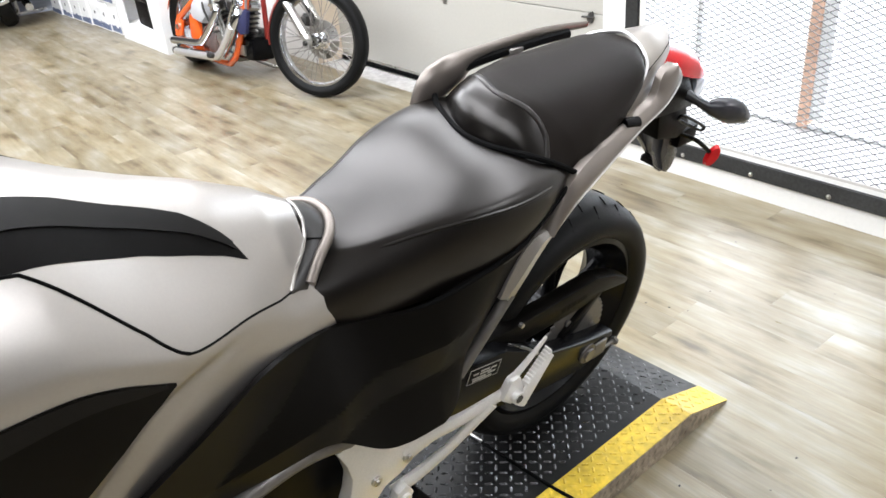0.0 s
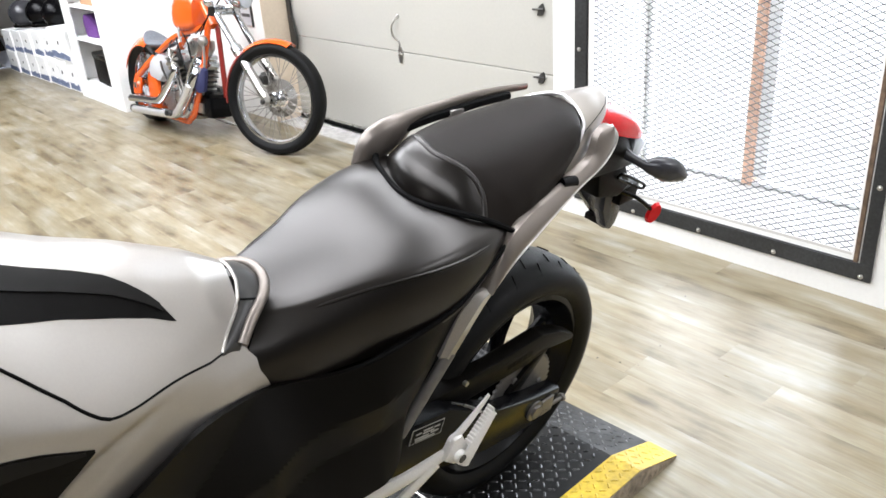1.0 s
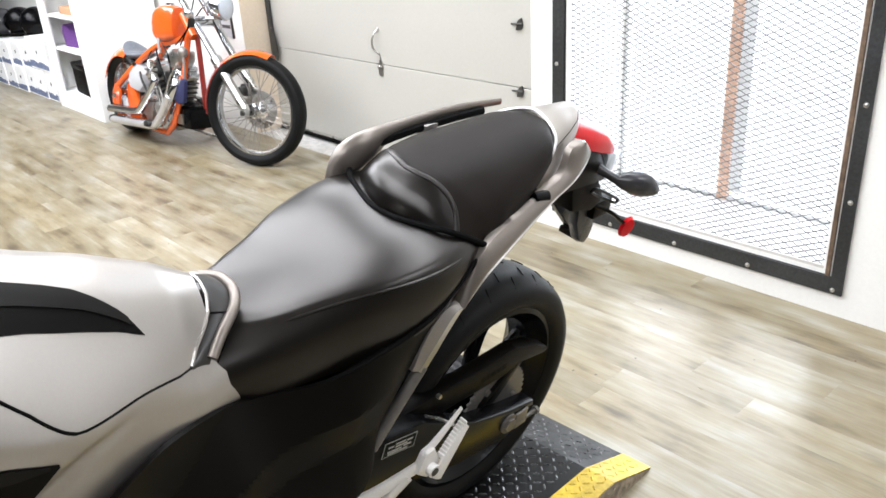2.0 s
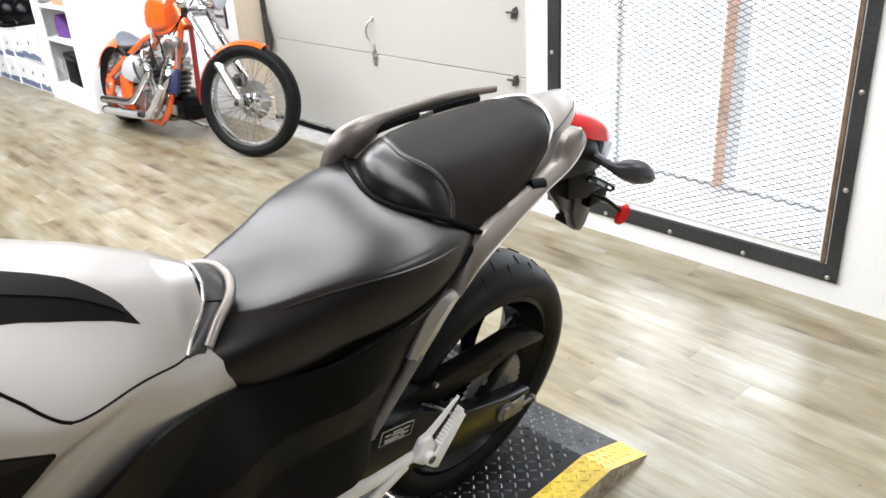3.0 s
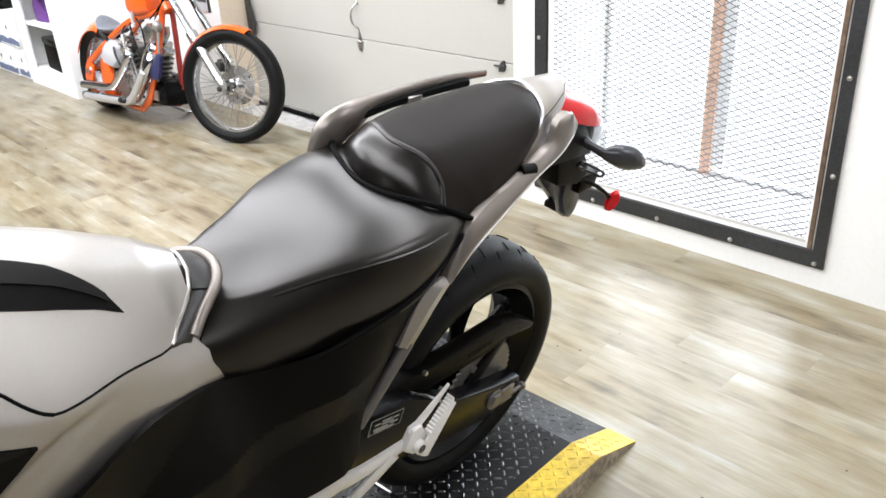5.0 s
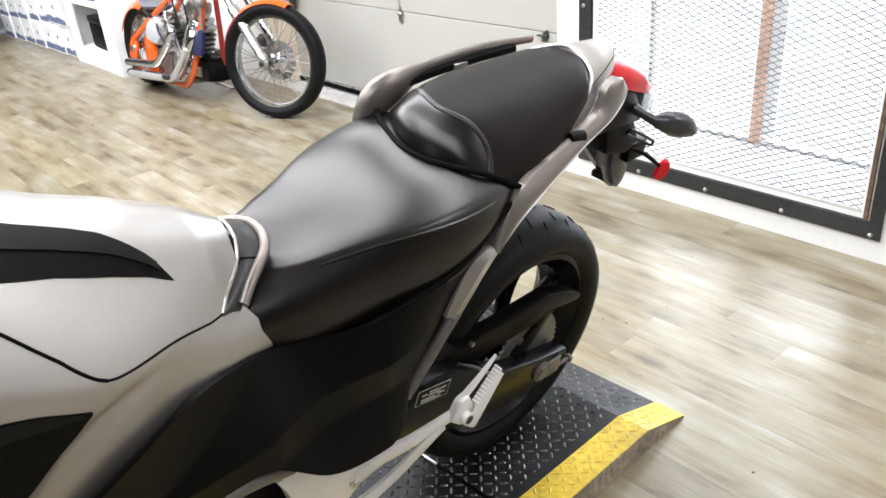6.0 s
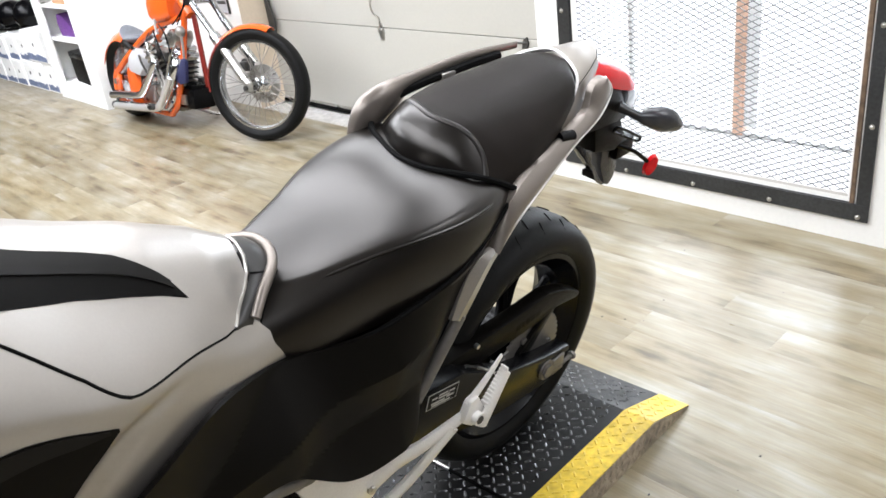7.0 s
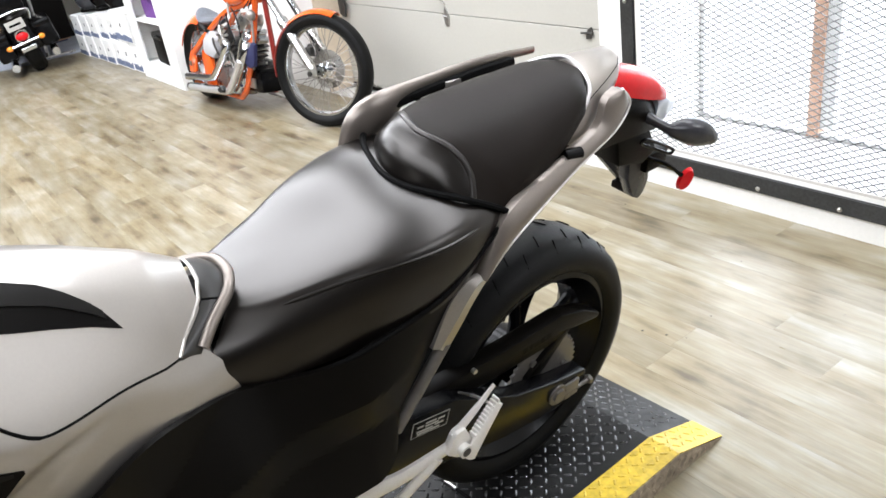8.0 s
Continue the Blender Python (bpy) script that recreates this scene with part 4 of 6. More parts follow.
# pillion seat: glossy front face, matt top
PILLION = Skin([
    (-0.312, [(0, 0.822), (0.06, 0.820), (0.10, 0.818), (0.125, 0.816), (0.13, 0.80)]),
    (-0.300, [(0, 0.868), (0.060, 0.864), (0.100, 0.846), (0.124, 0.824), (0.131, 0.803)]),
    (-0.284, [(0, 0.890), (0.058, 0.885), (0.098, 0.860), (0.123, 0.831), (0.131, 0.806)]),
    (-0.260, [(0, 0.907), (0.055, 0.902), (0.095, 0.874), (0.122, 0.838), (0.131, 0.81)]),
    (-0.235, [(0, 0.913), (0.055, 0.908), (0.096, 0.882), (0.123, 0.846), (0.130, 0.815)]),
    (-0.15, [(0, 0.917), (0.06, 0.912), (0.10, 0.888), (0.122, 0.855), (0.126, 0.825)]),
    (-0.05, [(0, 0.923), (0.05, 0.920), (0.088, 0.903), (0.108, 0.876), (0.112, 0.850)]),
    (0.03, [(0, 0.929), (0.04, 0.927), (0.068, 0.918), (0.083, 0.905), (0.087, 0.882)]),
    (0.072, [(0, 0.929), (0.022, 0.928), (0.036, 0.925), (0.045, 0.918), (0.048, 0.90)]),
], shift=lambda y, x: 0.065 * (x / 0.13) ** 2 * max(0, min(1, (-0.12 - y) / 0.12)), twist=piecewise([(-0.35, -0.10), (-0.18, -0.10), (0.02, 0.0), (0.1, 0.0)]))
CREST = piecewise([(0, -0.258), (0.25, -0.254), (0.4, -0.258), (0.5, -0.267), (0.6, -0.286), (0.7, -0.309), (1.0, -0.309)])
pillion = part("pillion_seat", PILLION.shell(50, 40, y0=CREST), VINYL_TOP, bike, "black textured vinyl pillion seat")
part("front_face", PILLION.shell(18, 40, y1=CREST, cap=False), VINYL, pillion, "glossy black vinyl front of the pillion seat")
part("piping", tube(bmesh.new(), [PILLION.both(CREST(abs(s)), s, -0.0036) for s in [-0.66 + 0.055 * k for k in range(25)]], 0.0062, 10, 2), VINYL, pillion, "moulded crest of the pillion seat")
# solid black cord in place of the shade between the two seats
part("seat_gap", tube(bmesh.new(), [(-0.150, -0.245, 0.845), (-0.115, -0.276, 0.850), (-0.08, -0.294, 0.850), (-0.02, -0.312, 0.846), (0.03, -0.309, 0.845), (0.07, -0.292, 0.845), (0.112, -0.262, 0.842), (0.131, -0.220, 0.822), (0.140, -0.185, 0.800)], 0.0052, 8, 6), SEAM, pillion, "black filler for the shaded gap between the seats")

# tail cowl and lamp
COWL = Skin([
    (-0.04, [(0, 0.885), (0.05, 0.882), (0.088, 0.872), (0.097, 0.862), (0.097, 0.848)]),
    (0.012, [(0, 0.905), (0.05, 0.897), (0.085, 0.880), (0.093, 0.860), (0.092, 0.832)]),
    (0.052, [(0, 0.922), (0.04, 0.914), (0.072, 0.896), (0.084, 0.866), (0.083, 0.830)]),
    (0.112, [(0, 0.932), (0.03, 0.926), (0.057, 0.909), (0.064, 0.886), (0.062, 0.862)]),
    (0.160, [(0, 0.932), (0.02, 0.928), (0.040, 0.916), (0.046, 0.903), (0.045, 0.888)]),
    (0.185, [(0, 0.930), (0.012, 0.930), (0.022, 0.924), (0.027, 0.917), (0.027, 0.908)]),
    (0.196, [(0, 0.926), (0.005, 0.925), (0.010, 0.923), (0.013, 0.920), (0.013, 0.916)]),
])
cowl = part("tail_cowl", COWL.shell(34, 18), SHADED_SILVER, bike, "silver painted tail cowl")
lip = [(0.098, -0.035, 0.852), (0.092, -0.012, 0.865), (0.087, 0.012, 0.878), (0.080, 0.036, 0.895), (0.067, 0.057, 0.909), (0.046, 0.070, 0.920), (0.014, 0.079, 0.930)]
part("cowl_lip", tube(bmesh.new(), lip + [(-x, y, z + 0.003) for x, y, z in lip[::-1]], 0.0062, 8, 4, flat=0.6), SILVER_BRIGHT, cowl, "bright lip of the tail cowl")
part("seam", COWL.seam([(0.02, 0.52), (0.07, 0.52), (0.13, 0.52), (0.18, 0.5)], 0.0008), SEAM, cowl)
part("tail_body", Skin([
    (0.06, [(0, 0.85), (0.04, 0.845), (0.06, 0.82), (0.06, 0.77)]),
    (0.16, [(0, 0.868), (0.035, 0.864), (0.052, 0.83), (0.050, 0.76)]),
    (0.26, [(0, 0.842), (0.032, 0.838), (0.050, 0.805), (0.046, 0.75)]),
    (0.335, [(0, 0.79), (0.022, 0.787), (0.034, 0.765), (0.032, 0.735)]),
]).shell(20, 12), BLACK_PLASTIC, bike, "black tail light housing")
lamp = part("tail_light", Skin([
    (0.165, [(0, 0.897), (0.022, 0.893), (0.038, 0.878), (0.042, 0.855)]),
    (0.23, [(0, 0.886), (0.028, 0.880), (0.046, 0.860), (0.049, 0.835)]),
    (0.30, [(0, 0.862), (0.027, 0.856), (0.044, 0.838), (0.047, 0.812)]),
    (0.345, [(0, 0.826), (0.02, 0.822), (0.034, 0.812), (0.036, 0.800)]),
    (0.362, [(0, 0.805), (0.010, 0.804), (0.016, 0.802), (0.018, 0.798)]),
]).shell(24, 14), RED_LENS, bike, "glossy red tail light lens")
part("plate_lens", Skin([
    (0.315, [(0, 0.808), (0.024, 0.806), (0.040, 0.796), (0.036, 0.752)]),
    (0.36, [(0, 0.800), (0.022, 0.797), (0.034, 0.788), (0.030, 0.748)]),
    (0.400, [(0, 0.782), (0.014, 0.780), (0.022, 0.774), (0.020, 0.752)]),
]).shell(12, 12), CLEAR_LENS, lamp, "clear bluish lens under the red one")
b = bmesh.new()
tube(b, [(0.034, 0.275, 0.785), (0.063, 0.280, 0.778), (0.090, 0.290, 0.770)], [0.015, 0.010, 0.011], 10, 4, flat=0.8)
sig = part("turn_signal", b, BLACK_SATIN, bike, "dark grey turn signal on a short stem")
b = bmesh.new()
tube(b, [(0.086, 0.286, 0.771), (0.094, 0.296, 0.769), (0.109, 0.315, 0.767), (0.124, 0.340, 0.760), (0.138, 0.366, 0.747), (0.143, 0.376, 0.741)], [0.007, 0.016, 0.025, 0.027, 0.015, 0.004], 16, 6, flat=0.85)
part("lamp_shell", b, BLACK_SATIN, sig)
# number plate bracket and reflector
b = bmesh.new()
prism(b, [(0.250, 0.676), (0.322, 0.656), (0.430, 0.532), (0.437, 0.506), (0.412, 0.510)], "x", -0.052, -0.036, 0.003)
bracket = part("plate_bracket", b, BLACK_SATIN, bike, "black number plate bracket")
b = bmesh.new()
prism(b, [(0.282, 0.701), (0.350, 0.680), (0.368, 0.600), (0.360, 0.572), (0.343, 0.558), (0.322, 0.570), (0.294, 0.622)], "x", -0.010, 0.018, 0.006)
part("mudflap", b, BLACK_SATIN, bracket)
part("clamp_block", boxed(0.0, 0.034, 0.328, 0.396, 0.632, 0.676, 0.007), BLACK_PLASTIC, bracket)
part("cross_bar", boxed(-0.052, 0.01, 0.335, 0.352, 0.560, 0.576, 0.003), BLACK_PLASTIC, bracket)
b = bmesh.new()
prism(b, [(0.20, 0.76), (0.30, 0.75), (0.34, 0.69), (0.30, 0.67), (0.22, 0.69)], "x", -0.045, 0.040, 0.006)
part("bracket_arm", b, BLACK_PLASTIC, bracket)
part("wire_loop", tube(bmesh.new(), [(0.045, 0.272, 0.728), (0.05, 0.285, 0.733), (0.058, 0.362, 0.692), (0.059, 0.370, 0.683), (0.055, 0.360, 0.680), (0.045, 0.290, 0.716), (0.045, 0.272, 0.728)], 0.0034, 8, 4), BLACK_GLOSS, bracket, "bent black wire loop")
part("reflector_arm", tube(bmesh.new(), [(0.02, 0.32, 0.672), (0.055, 0.36, 0.655), (0.076, 0.395, 0.625)], 0.005, 8, 4), BLACK_GLOSS, bracket)
b = bmesh.new()
FACE = Matrix.Translation((0.082, 0.404, 0.614)) @ Matrix.Rotation(radians(-28), 4, "Z") @ Matrix.Rotation(radians(-20), 4, "X")
bmesh.ops.create_cone(b, cap_ends=True, segments=28, radius1=1, radius2=0.86, depth=2, matrix=FACE @ Matrix.Diagonal((1, 1, 1, 1)) @ Matrix.Rotation(radians(90), 4, "Y") @ Matrix.Diagonal((0.027, 0.015, 0.005, 1)))
part("reflector", b, RED_LENS, bracket, "red oval side reflector")

# grab rails
rail_in = [(0.094, 0.101, 0.907), (0.098, 0.068, 0.896), (0.106, 0.044, 0.859), (0.117, -0.038, 0.840), (0.130, -0.113, 0.829), (0.143, -0.183, 0.815), (0.150, -0.225, 0.786), (0.154, -0.262, 0.722)]
rail_out = [(0.096, 0.107, 0.906), (0.100, 0.130, 0.875), (0.110, 0.088, 0.841), (0.122, 0.002, 0.820), (0.136, -0.074, 0.802), (0.149, -0.145, 0.782), (0.156, -0.207, 0.754), (0.159, -0.252, 0.717)]
rail = part("grab_rail", sheet(rail_in, rail_out, 0.009, 0.014, 6, 10), DIM_SILVER, bike, "silver painted grab rail")
part("rail_edge", tube(bmesh.new(), rail_out, 0.0026, 8, 5), SILVER_BRIGHT, rail, "bright lower edge of the rail")
trim_in = [(0.155, -0.245, 0.724), (0.154, -0.282, 0.727), (0.155, -0.316, 0.706), (0.156, -0.337, 0.671), (0.156, -0.354, 0.631)]
trim_mid = [(0.160, -0.248, 0.722), (0.163, -0.274, 0.717), (0.165, -0.298, 0.695), (0.164, -0.319, 0.665), (0.161, -0.343, 0.628)]
trim_out = [(0.156, -0.242, 0.716), (0.157, -0.257, 0.703), (0.157, -0.278, 0.677), (0.156, -0.298, 0.646), (0.155, -0.325, 0.609)]
part("rail_end", sheet(trim_in, trim_mid, 0.0, 0.008, 5, 3), SILVER_DULL, rail, "silver end piece of the rail")
part("rail_end", sheet(trim_mid, trim_out, 0.0, 0.008, 5, 3), SILVER, rail)
b = bmesh.new()
tube(b, [(-0.148, -0.285, 0.820), (-0.148, -0.255, 0.856), (-0.144, -0.215, 0.876), (-0.143, -0.155, 0.893), (-0.135, -0.010, 0.905), (-0.120, 0.118, 0.904)], [0.020, 0.035, 0.033, 0.017, 0.011, 0.007], 14, 6, flat=0.6)
rail = part("grab_rail", b, DIM_SILVER, bike, "silver painted grab rail")
# solid black bar in place of the shade inside the open slot
part("rail_slot", tube(bmesh.new(), [(-0.136, -0.195, 0.880), (-0.132, -0.13, 0.888), (-0.124, -0.02, 0.895), (-0.116, 0.06, 0.898)], 0.0085, 8, 4), SEAM, rail, "black filler for the shaded slot beside the rail")
part("rail_lug", boxed(-0.140, -0.118, -0.095, -0.06, 0.872, 0.897, 0.004), SILVER_DULL, rail)
b = bmesh.new()
tube(b, [(0.150, -0.325, 0.625), (0.147, -0.42, 0.493)], 0.0105, 12, 1)
part("frame_tube", b, SILVER_DARK, bike, "grey frame tube")
b = bmesh.new()
prism(b, [(-0.36, 0.60), (-0.22, 0.73), (-0.10, 0.80), (0.03, 0.83), (0.03, 0.79), (-0.10, 0.74), (-0.22, 0.64)], "x", -0.11, 0.085, 0.008)
part("undertray", b, BLACK_PLASTIC, bike, "black plastic undertray")
b = bmesh.new()
prism(b, [(-0.215, 0.785), (-0.09, 0.845), (-0.03, 0.84), (-0.05, 0.80), (-0.17, 0.745)], "x", 0.02, 0.112, 0.008)
part("tail_infill", b, BLACK_GLOSS, bike)
part("seat_lock", tube(bmesh.new(), [(0.112, -0.045, 0.838), (0.118, -0.012, 0.835)], 0.011, 12, 1), BLACK_GLOSS, bike)

# side cover with its pressed facets
def facet(p):
    """Sideways relief of the cover: straight pressed creases, so that bands face up or down by turns."""
    z1 = min(0.70, 0.726 + 0.53 * (p.y + 0.627))
    z2 = 0.622 + 0.064 * (p.y + 0.45)
    z3 = 0.545 + 0.02 * (p.y + 0.45)
    rise = max(0.0, z1 - z2)
    keep = max(0.0, min(1.0, (-0.36 - p.y) / 0.12))
    if p.z > max(z1, z2):
        return keep * 0.10 * (p.z - max(z1, z2))
    if p.z > z2:
        return keep * 0.32 * (z1 - p.z)
    if p.z > z3:
        return keep * (0.32 * rise - 0.26 * (z2 - p.z))
    return keep * (0.32 * rise - 0.26 * (z2 - z3) + 0.25 * (z3 - p.z))


def facet_sheet(top, bottom, thick, n, rows, profile):
    a, c = catmull(top, n), catmull(bottom, n)
    bm = bmesh.new()
    face = []
    for k in range(rows + 1):
        v = k / rows
        line = [p.lerp(q, v) for p, q in zip(a, c)]
        face.append([bm.verts.new(p + Vector((profile(p), 0, 0))) for p in line])
    back = [[bm.verts.new(v.co - Vector((thick, 0, 0))) for v in r] for r in face]
    grid_faces(bm, face)
    grid_faces(bm, back)
    grid_faces(bm, [face[0], back[0]])
    grid_faces(bm, [face[-1], back[-1]])
    grid_faces(bm, [[r[0] for r in face], [r[0] for r in back]])
    grid_faces(bm, [[r[-1] for r in face], [r[-1] for r in back]])
    return bm


cover_top = [(0.186, -1.02, 0.645), (0.186, -0.95, 0.688), (0.172, -0.865, 0.722), (0.150, -0.783, 0.737), (0.122, -0.70, 0.714), (0.108, -0.622, 0.692), (0.132, -0.527, 0.684), (0.152, -0.453, 0.700), (0.158, -0.349, 0.730), (0.150, -0.255, 0.765)]
cover_bot = [(0.172, -1.02, 0.50), (0.172, -0.95, 0.52), (0.170, -0.865, 0.54), (0.168, -0.78, 0.55), (0.164, -0.70, 0.553), (0.160, -0.60, 0.478), (0.158, -0.51, 0.455), (0.156, -0.442, 0.463), (0.148, -0.41, 0.54), (0.150, -0.345, 0.650)]
part("side_cover", facet_sheet(cover_top, cover_bot, 0.008, 10, 30, facet), COVER_PLASTIC, bike, "black plastic side cover with pressed facets", angle=12)
b = bmesh.new()
prism(b, [(-1.1, 0.22), (-1.1, 0.62), (-0.7, 0.66), (-0.55, 0.66), (-0.2, 0.74), (-0.2, 0.68), (-0.42, 0.46), (-0.52, 0.30), (-0.62, 0.22)], "x", -0.10, 0.10, 0.01)
part("engine_block", b, BLACK_PLASTIC, bike, "dark engine and frame behind the covers")
part("frame_bar", tube(bmesh.new(), [(0.130, -0.61, 0.465), (0.138, -0.66, 0.492), (0.150, -0.745, 0.525), (0.160, -0.86, 0.52), (0.165, -1.02, 0.47)], 0.0145, 12, 6), SILVER_DARK, bike, "grey metal frame bar")

# footpeg hanger and peg
b = bmesh.new()
prism(b, [(-0.670, 0.478), (-0.650, 0.435), (-0.637, 0.39), (-0.640, 0.35), (-0.655, 0.29), (-0.60, 0.27), (-0.565, 0.315), (-0.53, 0.325), (-0.505, 0.345), (-0.500, 0.385), (-0.512, 0.396), (-0.626, 0.484)], "x", 0.120, 0.148, 0.005)
hanger = part("footpeg_hanger", b, SILVER_CAST, bike, "cast silver footpeg hanger")
part("upper_arm", tube(bmesh.new(), [(0.138, -0.525, 0.365), (0.150, -0.475, 0.388), (0.166, -0.425, 0.400), (0.188, -0.345, 0.432)], [0.027, 0.021, 0.016, 0.013], 10, 5, flat=0.55), SILVER_CAST, hanger)
part("lower_arm", tube(bmesh.new(), [(0.138, -0.540, 0.270), (0.148, -0.500, 0.290), (0.160, -0.445, 0.325), (0.172, -0.41, 0.365), (0.188, -0.365, 0.420)], [0.014, 0.014, 0.012, 0.011, 0.010], 10, 5, flat=0.7), SILVER_CAST, hanger)
for q, r in (((0.149, -0.521, 0.363), 0.011), ((0.149, -0.589, 0.352), 0.010)):
    b = bmesh.new()
    disc(b, q, r, 0.008, "x", 18)
    disc(b, (q[0] + 0.003, q[1], q[2]), r * 0.55, 0.008, "x", 6)
    part("bolt", b, STEEL, hanger)
b = bmesh.new()
prism(b, [(-0.356, 0.430), (-0.338, 0.468), (-0.318, 0.470), (-0.300, 0.432), (-0.306, 0.398), (-0.332, 0.408)], "x", 0.184, 0.201, 0.004)
peg = part("footpeg", b, SILVER_CAST, hanger, "folding silver footpeg")
part("peg_blade", tube(bmesh.new(), [(0.191, -0.338, 0.455), (0.189, -0.29, 0.482), (0.185, -0.243, 0.509)], [0.011, 0.009, 0.005], 10, 4, flat=0.5), SILVER_CAST, peg)
part("peg_bar", tube(bmesh.new(), [(0.208, -0.312, 0.402), (0.209, -0.298, 0.432), (0.206, -0.252, 0.490)], [0.011, 0.012, 0.010], 10, 4, flat=0.6), SILVER_CAST, peg)
for k in range(11):
    t = k / 10
    part("tooth", boxed(0.194, 0.2095, -0.303 + 0.047 * t, -0.2995 + 0.047 * t, 0.436 + 0.053 * t, 0.448 + 0.053 * t, 0.001), SILVER_CAST, peg, smooth=False)
b = bmesh.new()
disc(b, (0.206, -0.324, 0.426), 0.0125, 0.012, "x", 20)
part("pivot_ring", b, SILVER_CAST, peg)
b = bmesh.new()
disc(b, (0.2115, -0.324, 0.426), 0.0082, 0.004, "x", 16)
part("pivot_pin", b, DARK_STEEL, peg)
part("peg_spring", tube(bmesh.new(), [(0.12, -0.262, 0.452), (0.15, -0.25, 0.458), (0.178, -0.248, 0.465)], 0.0028, 8, 4), STEEL, peg)
for q in ((0.104, -0.21, 0.458),):
    b = bmesh.new()
    disc(b, q, 0.005, 0.008, "x", 8)
    part("bolt", b, STEEL, swing)
b = bmesh.new()
prism(b, [(-0.545, 0.285), (-0.525, 0.295), (-0.505, 0.262), (-0.520, 0.232), (-0.548, 0.232)], "x", 0.138, 0.158, 0.004)
disc(b, (0.16, -0.527, 0.262), 0.011, 0.008, "x", 14)
pivot = part("stand_pivot", b, SILVER_CAST, bike, "cast silver side stand pivot")
part("rubber_stop", tube(bmesh.new(), [(0.142, -0.500, 0.232), (0.14, -0.45, 0.150)], 0.017, 12, 1), SEAM, pivot, "black rubber stop")
b = bmesh.new()
for k in range(9):
    a = Vector((0.150, -0.600, 0.262)).lerp(Vector((0.150, -0.552, 0.258)), k / 8)
    disc(b, a, 0.010, 0.0035, "y", 10)
part("stand_spring", b, STEEL, pivot, "coiled steel spring", smooth=False)


# ---- the orange chopper by the garage door (its own axes: x forward, y to its left, z up) ----
K = 1.0
chop = thing("chopper", "orange and chrome custom chopper parked by the garage door", "motorcycle", -5.60, 2.385, 0.0, rx=-8, rz=4.8)


def spoked_wheel(name, radius, width, parent, centre, turn, rim_r, n_spokes, label):
    """Tyre, chrome rim, hub and laced spokes; the axle lies along the wheel's own y."""
    m = Matrix.Translation(centre) @ Matrix.Rotation(radians(turn), 4, "Z")
    w = width / 2

    def put(bm):
        bmesh.ops.transform(bm, matrix=m, verts=bm.verts[:])
        return bm
    rim = lathe(bmesh.new(), [(-w * 0.62, rim_r), (-w * 0.62, rim_r - 0.012), (-w * 0.3, rim_r - 0.022), (w * 0.3, rim_r - 0.022), (w * 0.62, rim_r - 0.012), (w * 0.62, rim_r), (w * 0.3, rim_r - 0.008), (-w * 0.3, rim_r - 0.008)], 56, axis="y")
    wh = part(name, put(rim), CHROME, parent, label)
    tw = radius - rim_r
    prof = [(-w * 0.6, rim_r - 0.004), (-w * 0.95, rim_r + tw * 0.35), (-w, rim_r + tw * 0.55), (-w * 0.8, rim_r + tw * 0.85), (-w * 0.4, radius - 0.002), (0, radius), (w * 0.4, radius - 0.002), (w * 0.8, rim_r + tw * 0.85), (w, rim_r + tw * 0.55), (w * 0.95, rim_r + tw * 0.35), (w * 0.6, rim_r - 0.004)]
    part("tyre", put(lathe(bmesh.new(), prof, 64, axis="y")), TYRE, wh, "black tyre")
    part("hub", put(lathe(bmesh.new(), [(-w * 1.15, 0.006), (-w * 1.15, 0.026), (-w * 0.85, 0.030), (-w * 0.75, 0.044), (-w * 0.65, 0.044), (-w * 0.5, 0.022), (w * 0.5, 0.022), (w * 0.65, 0.044), (w * 0.75, 0.044), (w * 0.85, 0.030), (w * 1.15, 0.026), (w * 1.15, 0.006)], 24, axis="y")), CHROME, wh)
    for k in range(n_spokes):
        a = 2 * math.pi * k / n_spokes
        s = 1 if k % 2 else -1
        lead = 0.75 * (1 if k % 4 < 2 else -1)
        p0 = (0.042 * math.cos(a + lead), s * w * 0.68, 0.042 * math.sin(a + lead))
        p1 = ((rim_r - 0.012) * math.cos(a), s * w * 0.12, (rim_r - 0.012) * math.sin(a))
        part("spoke", put(tube(bmesh.new(), [p0, p1], 0.0019, 5, 1)), SILVER_DULL, wh, smooth=True)
    return wh


def fender(radius, width, a0, a1, crown, centre, turn, n=28, nw=8, thick=0.004):
    """A mudguard: an arc of crowned section."""
    m = Matrix.Translation(centre) @ Matrix.Rotation(radians(turn), 4, "Z")
    bm = bmesh.new()
    outer, inner = [], []
    for i in range(n + 1):
        a = radians(a0 + (a1 - a0) * i / n)
        ro, ri = [], []
        for k in range(nw + 1):
            v = -1 + 2 * k / nw
            r = radius - crown * abs(v) ** 2.4
            ro.append(bm.verts.new((r * math.cos(a), v * width / 2, r * math.sin(a))))
            ri.append(bm.verts.new(((r - thick) * math.cos(a), v * (width / 2 - thick), (r - thick) * math.sin(a))))
        outer.append(ro)
        inner.append(ri)
    grid_faces(bm, outer)
    grid_faces(bm, inner)
    for e in (0, -1):
        grid_faces(bm, [outer[e], inner[e]])
    grid_faces(bm, [[r[0] for r in outer], [r[0] for r in inner]])
    grid_faces(bm, [[r[-1] for r in outer], [r[-1] for r in inner]])
    bmesh.ops.transform(bm, matrix=m, verts=bm.verts[:])
    return bm


